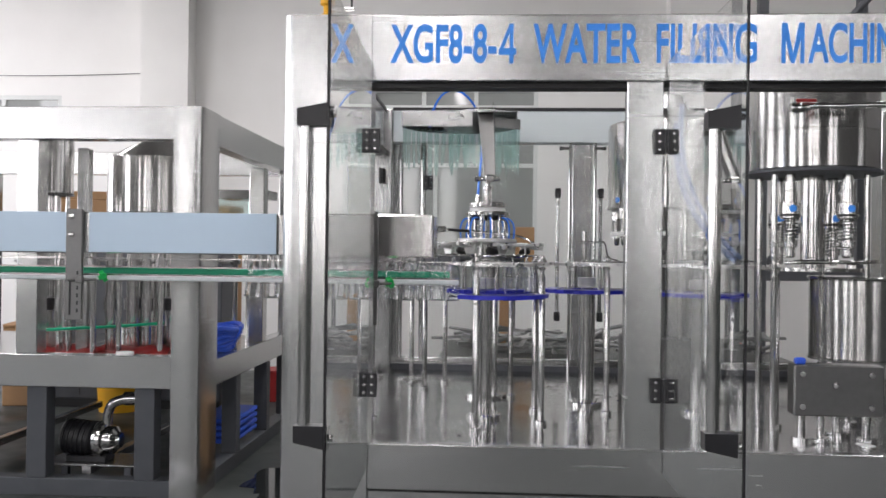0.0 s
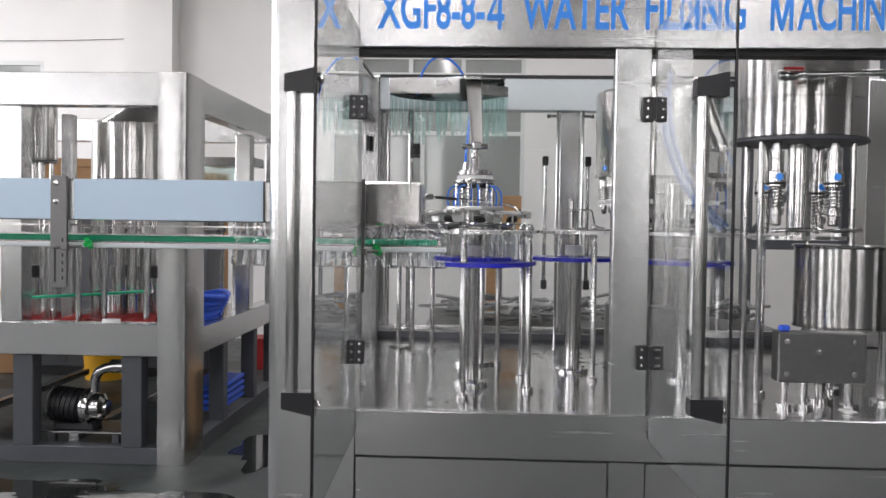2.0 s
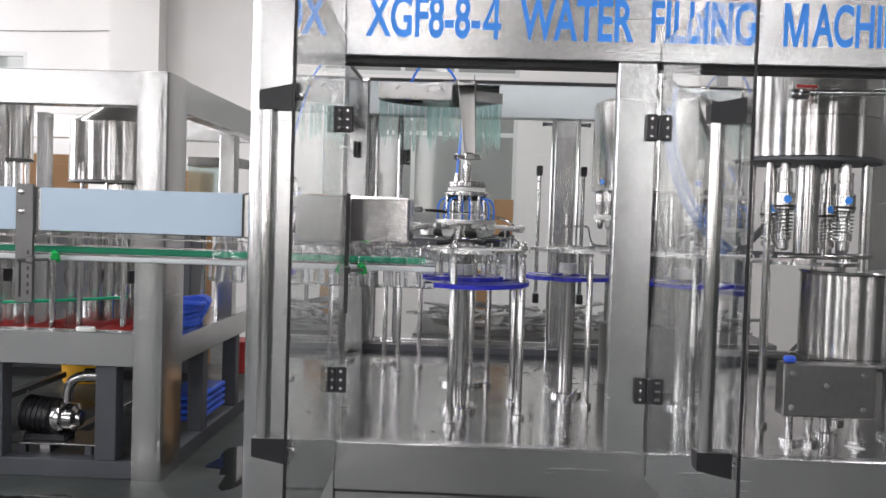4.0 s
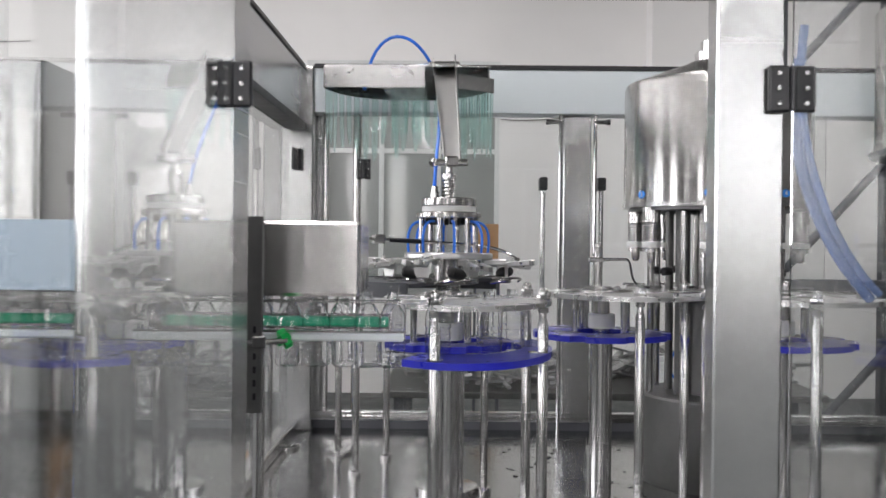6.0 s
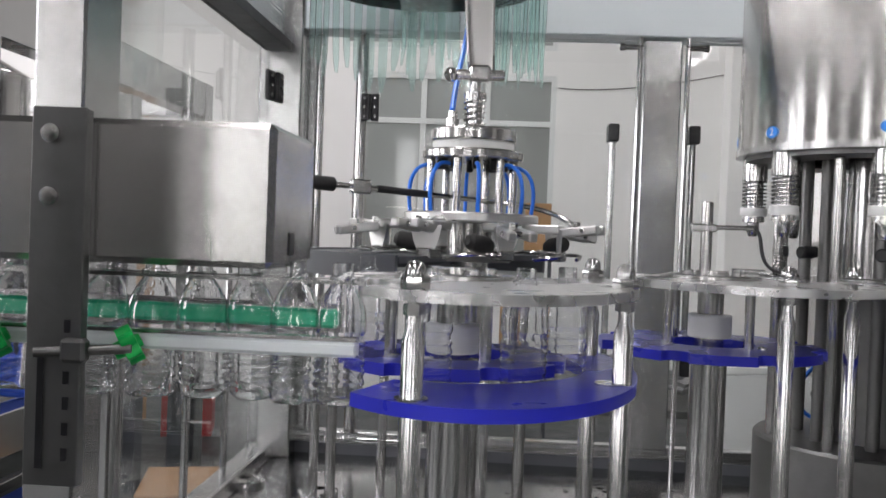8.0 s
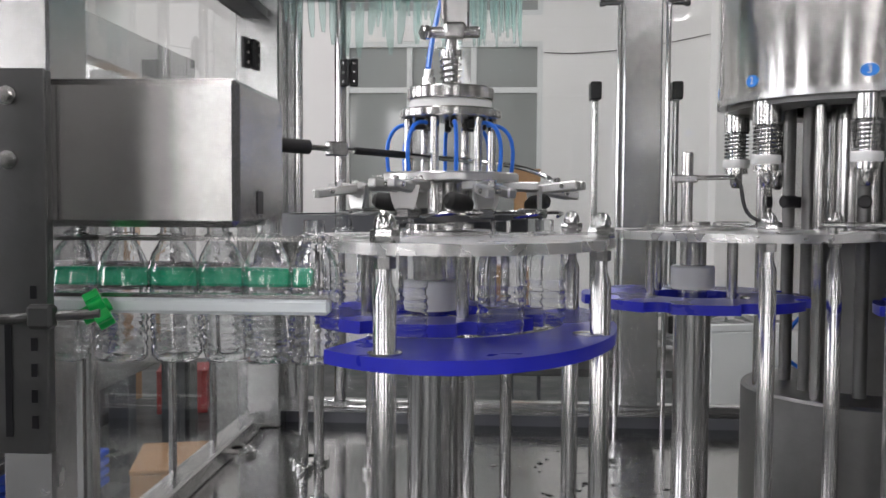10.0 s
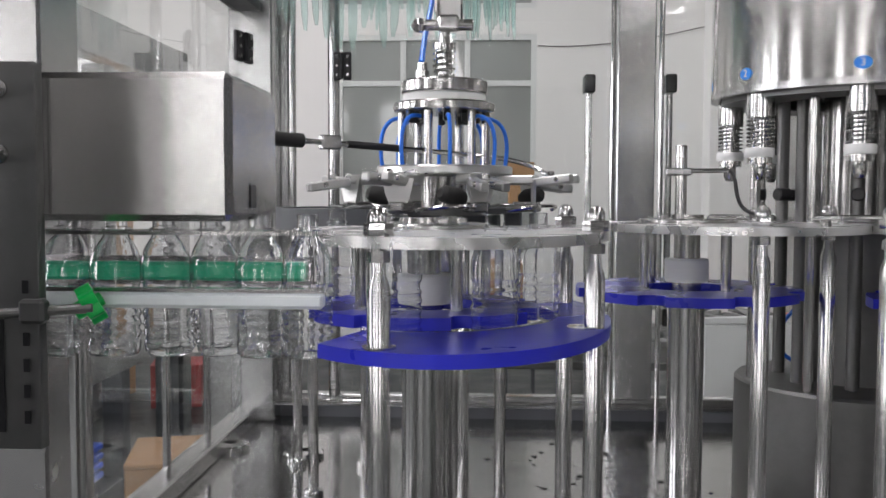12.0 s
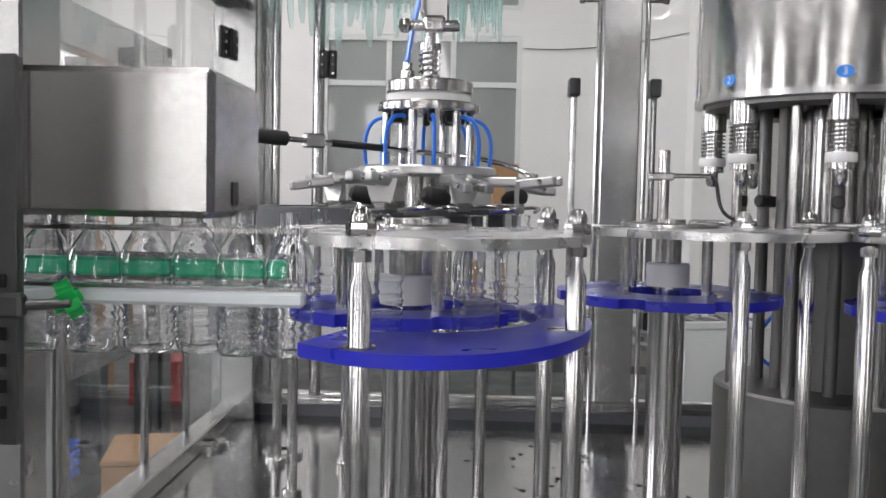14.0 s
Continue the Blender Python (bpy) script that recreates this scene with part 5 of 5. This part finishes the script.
part("outlet_valve", rod(B(), (0.13, 0, 0.54), (0.26, 0, 0.545), 0.042, 16), POLISH, pump)
part("valve_lever", rod(B(), (0.2, -0.02, 0.58), (0.34, -0.03, 0.56), 0.012, 10), STEEL, pump)
for a, b in (((-0.29, 0.13), 0.0), ((0.2, 0.13), 0.0), ((-0.29, -0.08), 0.0), ((0.2, -0.08), 0.0)):
    part("stand", box(B(), a[0] - 0.02, a[0] + 0.02, a[1] - 0.02, a[1] + 0.02, 0.0, 0.15), GREYPAINT, pump)
binn = thing("yellow_bin", "yellow plastic bin with a small red mark on the floor", "bin", at=(-3.35, 7.6, 0))
part("body", lathe(B(), [(0, 0), (0.17, 0), (0.21, 0.5), (0.225, 0.5), (0.225, 0.525), (0.2, 0.525), (0.165, 0.02), (0, 0.02)], 28), YELLOW, binn)
for s in (-0.035, 0.035):
    part("mark", lathe(B(), [(0, 0), (0.032, 0), (0.032, 0.003), (0, 0.003)], 4, m=pose(s + 0.09, -0.183, 0.34, 96, 0, 26)), RED, binn, "red lozenge mark")
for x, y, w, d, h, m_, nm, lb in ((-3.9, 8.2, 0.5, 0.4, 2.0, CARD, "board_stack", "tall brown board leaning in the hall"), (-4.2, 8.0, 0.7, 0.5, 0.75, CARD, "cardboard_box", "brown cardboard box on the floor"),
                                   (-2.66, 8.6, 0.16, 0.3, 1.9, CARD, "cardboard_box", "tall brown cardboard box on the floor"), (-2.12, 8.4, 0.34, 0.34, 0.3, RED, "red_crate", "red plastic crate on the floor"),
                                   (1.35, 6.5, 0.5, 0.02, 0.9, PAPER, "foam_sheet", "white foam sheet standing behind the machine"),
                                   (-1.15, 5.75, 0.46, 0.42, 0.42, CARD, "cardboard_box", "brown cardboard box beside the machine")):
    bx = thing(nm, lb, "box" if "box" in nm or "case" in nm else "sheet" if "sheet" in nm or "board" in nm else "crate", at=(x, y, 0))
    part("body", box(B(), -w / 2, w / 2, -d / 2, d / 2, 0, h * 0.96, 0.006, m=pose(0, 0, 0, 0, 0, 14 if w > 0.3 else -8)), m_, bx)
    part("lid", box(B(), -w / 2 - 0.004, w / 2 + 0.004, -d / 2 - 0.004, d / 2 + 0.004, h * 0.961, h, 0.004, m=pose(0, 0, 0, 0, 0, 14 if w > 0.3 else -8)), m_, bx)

rack = thing("box_rack", "thin grey steel rack standing by the rear wall", "rack", at=(0.316, 8.9, 0))
part("shelf", box(B(), -0.11, 0.11, -0.11, 0.11, 1.36, 1.375, 0.002), GREYPAINT, rack)
for x in (-0.1, 0.1):
    for y in (-0.1, 0.1):
        part("leg", box(B(), x - 0.009, x + 0.009, y - 0.009, y + 0.009, 0, 1.36), GREYPAINT, rack)
for x, y, z, w, d, h in ((0.316, 8.9, 1.375, 0.19, 0.18, 0.35), (0.114, 7.75, 0.66, 0.1, 0.12, 0.42)):
    bx = thing("cardboard_box", "small brown cardboard box with folded flaps", "box", at=(x, y, z))
    part("body", box(B(), -w / 2, w / 2, -d / 2, d / 2, 0, h - 0.004, 0.004), CARD, bx)
    for sg in (-1, 1):
        part("flap", box(B(), *sorted((sg * 0.002, sg * w / 2)), -d / 2, d / 2, h - 0.0035, h, 0.001), CARD, bx)

# heap of machine parts and offcuts on trestle boards behind the machine
bench = thing("work_bench", "low steel bench heaped with machine parts", "bench", at=(0.9, 7.0, 0))
part("top", box(B(), -1.3, 1.4, -0.45, 0.95, 0.62, 0.66, 0.004), DULL, bench)
for x in (-1.2, 1.2):
    for y in (-0.38, 0.88):
        part("leg", box(B(), x - 0.03, x + 0.03, y - 0.03, y + 0.03, 0, 0.62), GREYPAINT, bench)
random.seed(21)
scrap = B()
for k in range(170):
    p = pose(random.uniform(-0.35, 2.15), random.uniform(6.6, 7.4), random.uniform(0.675, 0.84), random.uniform(-15, 15), random.uniform(-15, 15), random.uniform(0, 180))
    if k % 3:
        box(scrap, -random.uniform(0.05, 0.2), random.uniform(0.05, 0.2), -0.02, 0.02, -0.008, 0.012, m=p)
    else:
        rod(scrap, p @ Vector((-0.12, 0, 0)), p @ Vector((0.12, 0, 0)), random.uniform(0.008, 0.02), 8)
solid("metal_offcuts", scrap, SCRAP, "heap of loose steel parts and offcuts", "scrap", kind="stuff")
blue_loop = sweep(B(), [(0.87 + 0.075 * math.cos(t), 4.3 + 0.03 * math.sin(2 * t), 1.138 + 0.078 * math.sin(t)) for t in (2 * math.pi * k / 40 for k in range(40))], 0.005, 8)
solid("blue_tube_loop", blue_loop, HOSE, "loose loop of thin blue air tube on the filler base", "hose")
tool = thing("orange_crate", "orange plastic crate with a rim on the hall floor", "crate", at=(2.49, 9.5, 0))
part("body", box(B(), -0.13, 0.13, -0.1, 0.1, 0, 0.5, 0.015), ORANGE, tool)
part("rim", box(B(), -0.145, 0.145, -0.115, 0.115, 0.5, 0.54, 0.008), ORANGE, tool)
for z in (0.16, 0.34):
    part("rib", box(B(), -0.134, 0.134, -0.106, -0.1005, z, z + 0.02), ORANGE, tool)

# dark steel stand with braces beyond the machine
stand = thing("steel_stand", "tall dark steel stand with diagonal braces", "stand", at=(2.75, 7.6, 0))
for x in (-0.55, 0.55):
    for y in (-0.4, 0.4):
        part("post", box(B(), x - 0.04, x + 0.04, y - 0.04, y + 0.04, 0, 3.9, 0.004), GREYPAINT, stand)
for z in (1.3, 2.6, 3.9):
    part("rail", box(B(), -0.51, 0.51, -0.43, -0.37, z - 0.04, z + 0.04, 0.004), GREYPAINT, stand)
for z in (0.0, 1.3, 2.6):
    part("brace", rod(B(), (-0.5, -0.4, z + 0.1), (0.5, -0.4, z + 1.2), 0.03, 12), GREYPAINT, stand)
brass = thing("brass_valve", "small brass valve with a cable on the machine top", "valve", at=(-0.57, 2.8, HT))
part("body", lathe(B(), [(0, 0), (0.02, 0), (0.02, 0.02), (0.013, 0.024), (0.013, 0.05), (0.024, 0.055), (0.024, 0.075), (0.01, 0.08), (0, 0.08)], 16), YELLOW, brass)
part("nut", lathe(B(), [(0, 0.03), (0.02, 0.03), (0.02, 0.045), (0, 0.045)], 6, (0.04, 0)), STEEL, brass)
part("pipe", rod(B(), (0.0, 0, 0.038), (0.1, 0, 0.038), 0.008, 12), POLISH, brass)
part("cable", rod(B(), (0.09, 0.0, 0.03), (0.09, 0.0, 0.6), 0.004, 8), BLACK, brass)

# wet patches and dust on the floor by the second machine
random.seed(52)
for x, y, rx, ry, m_, nm, lb, ct in ((-1.5, 3.9, 0.55, 0.3, WET, "puddle", "shallow dark puddle on the concrete floor", "puddle"), (-2.5, 4.2, 0.6, 0.22, WET, "puddle", "shallow dark puddle on the concrete floor", "puddle"), (-1.25, 5.3, 0.25, 0.5, WET, "puddle", "shallow dark puddle on the concrete floor", "puddle"),
                                     (-2.6, 4.05, 0.32, 0.1, DUST, "dust_patch", "pale dust trodden into the concrete floor", "dirt"), (-1.75, 4.12, 0.22, 0.08, DUST, "dust_patch", "pale dust trodden into the concrete floor", "dirt"), (-2.15, 3.7, 0.4, 0.09, DUST, "dust_patch", "pale dust trodden into the concrete floor", "dirt")):
    ring_ = []
    for k in range(48):
        t = 2 * math.pi * k / 48
        w_ = 1 + 0.5 * noise.noise((2.2 * math.cos(t) + x, 2.2 * math.sin(t) + y, rx)) + 0.2 * noise.noise((6 * math.cos(t), 6 * math.sin(t), x))
        ring_.append((x + rx * w_ * math.cos(t), y + ry * w_ * math.sin(t)))
    solid(nm, prism(B(), ring_, 0.0005, 0.003 if m_ is WET else 0.005), m_, lb, ct, kind="structure")

# water left on the deck
random.seed(33)
drops = B()
for k in range(150):
    if k % 3:
        x, y = random.gauss(0.42, 0.12), random.gauss(4.35, 0.22)
    else:
        x, y = random.uniform(-0.3, 1.0), random.uniform(2.95, 4.8)
    r = random.uniform(0.003, 0.010)
    lathe(drops, [(r, DECKZ + 0.0002), (r * 0.8, DECKZ + r * 0.3), (r * 0.4, DECKZ + r * 0.45), (0, DECKZ + r * 0.5)], 8, (x, y))
solid("water_drops", drops, PET, "scattered clear water drops on the steel deck", "water", kind="stuff")
solid("label_scrap", box(B(), -0.02, 0.02, -0.03, 0.03, 0, 0.002, m=pose(1.42, 3.0, DECKZ, 0, 0, 20)), PAPER, "small white paper scrap on the deck", "paper")
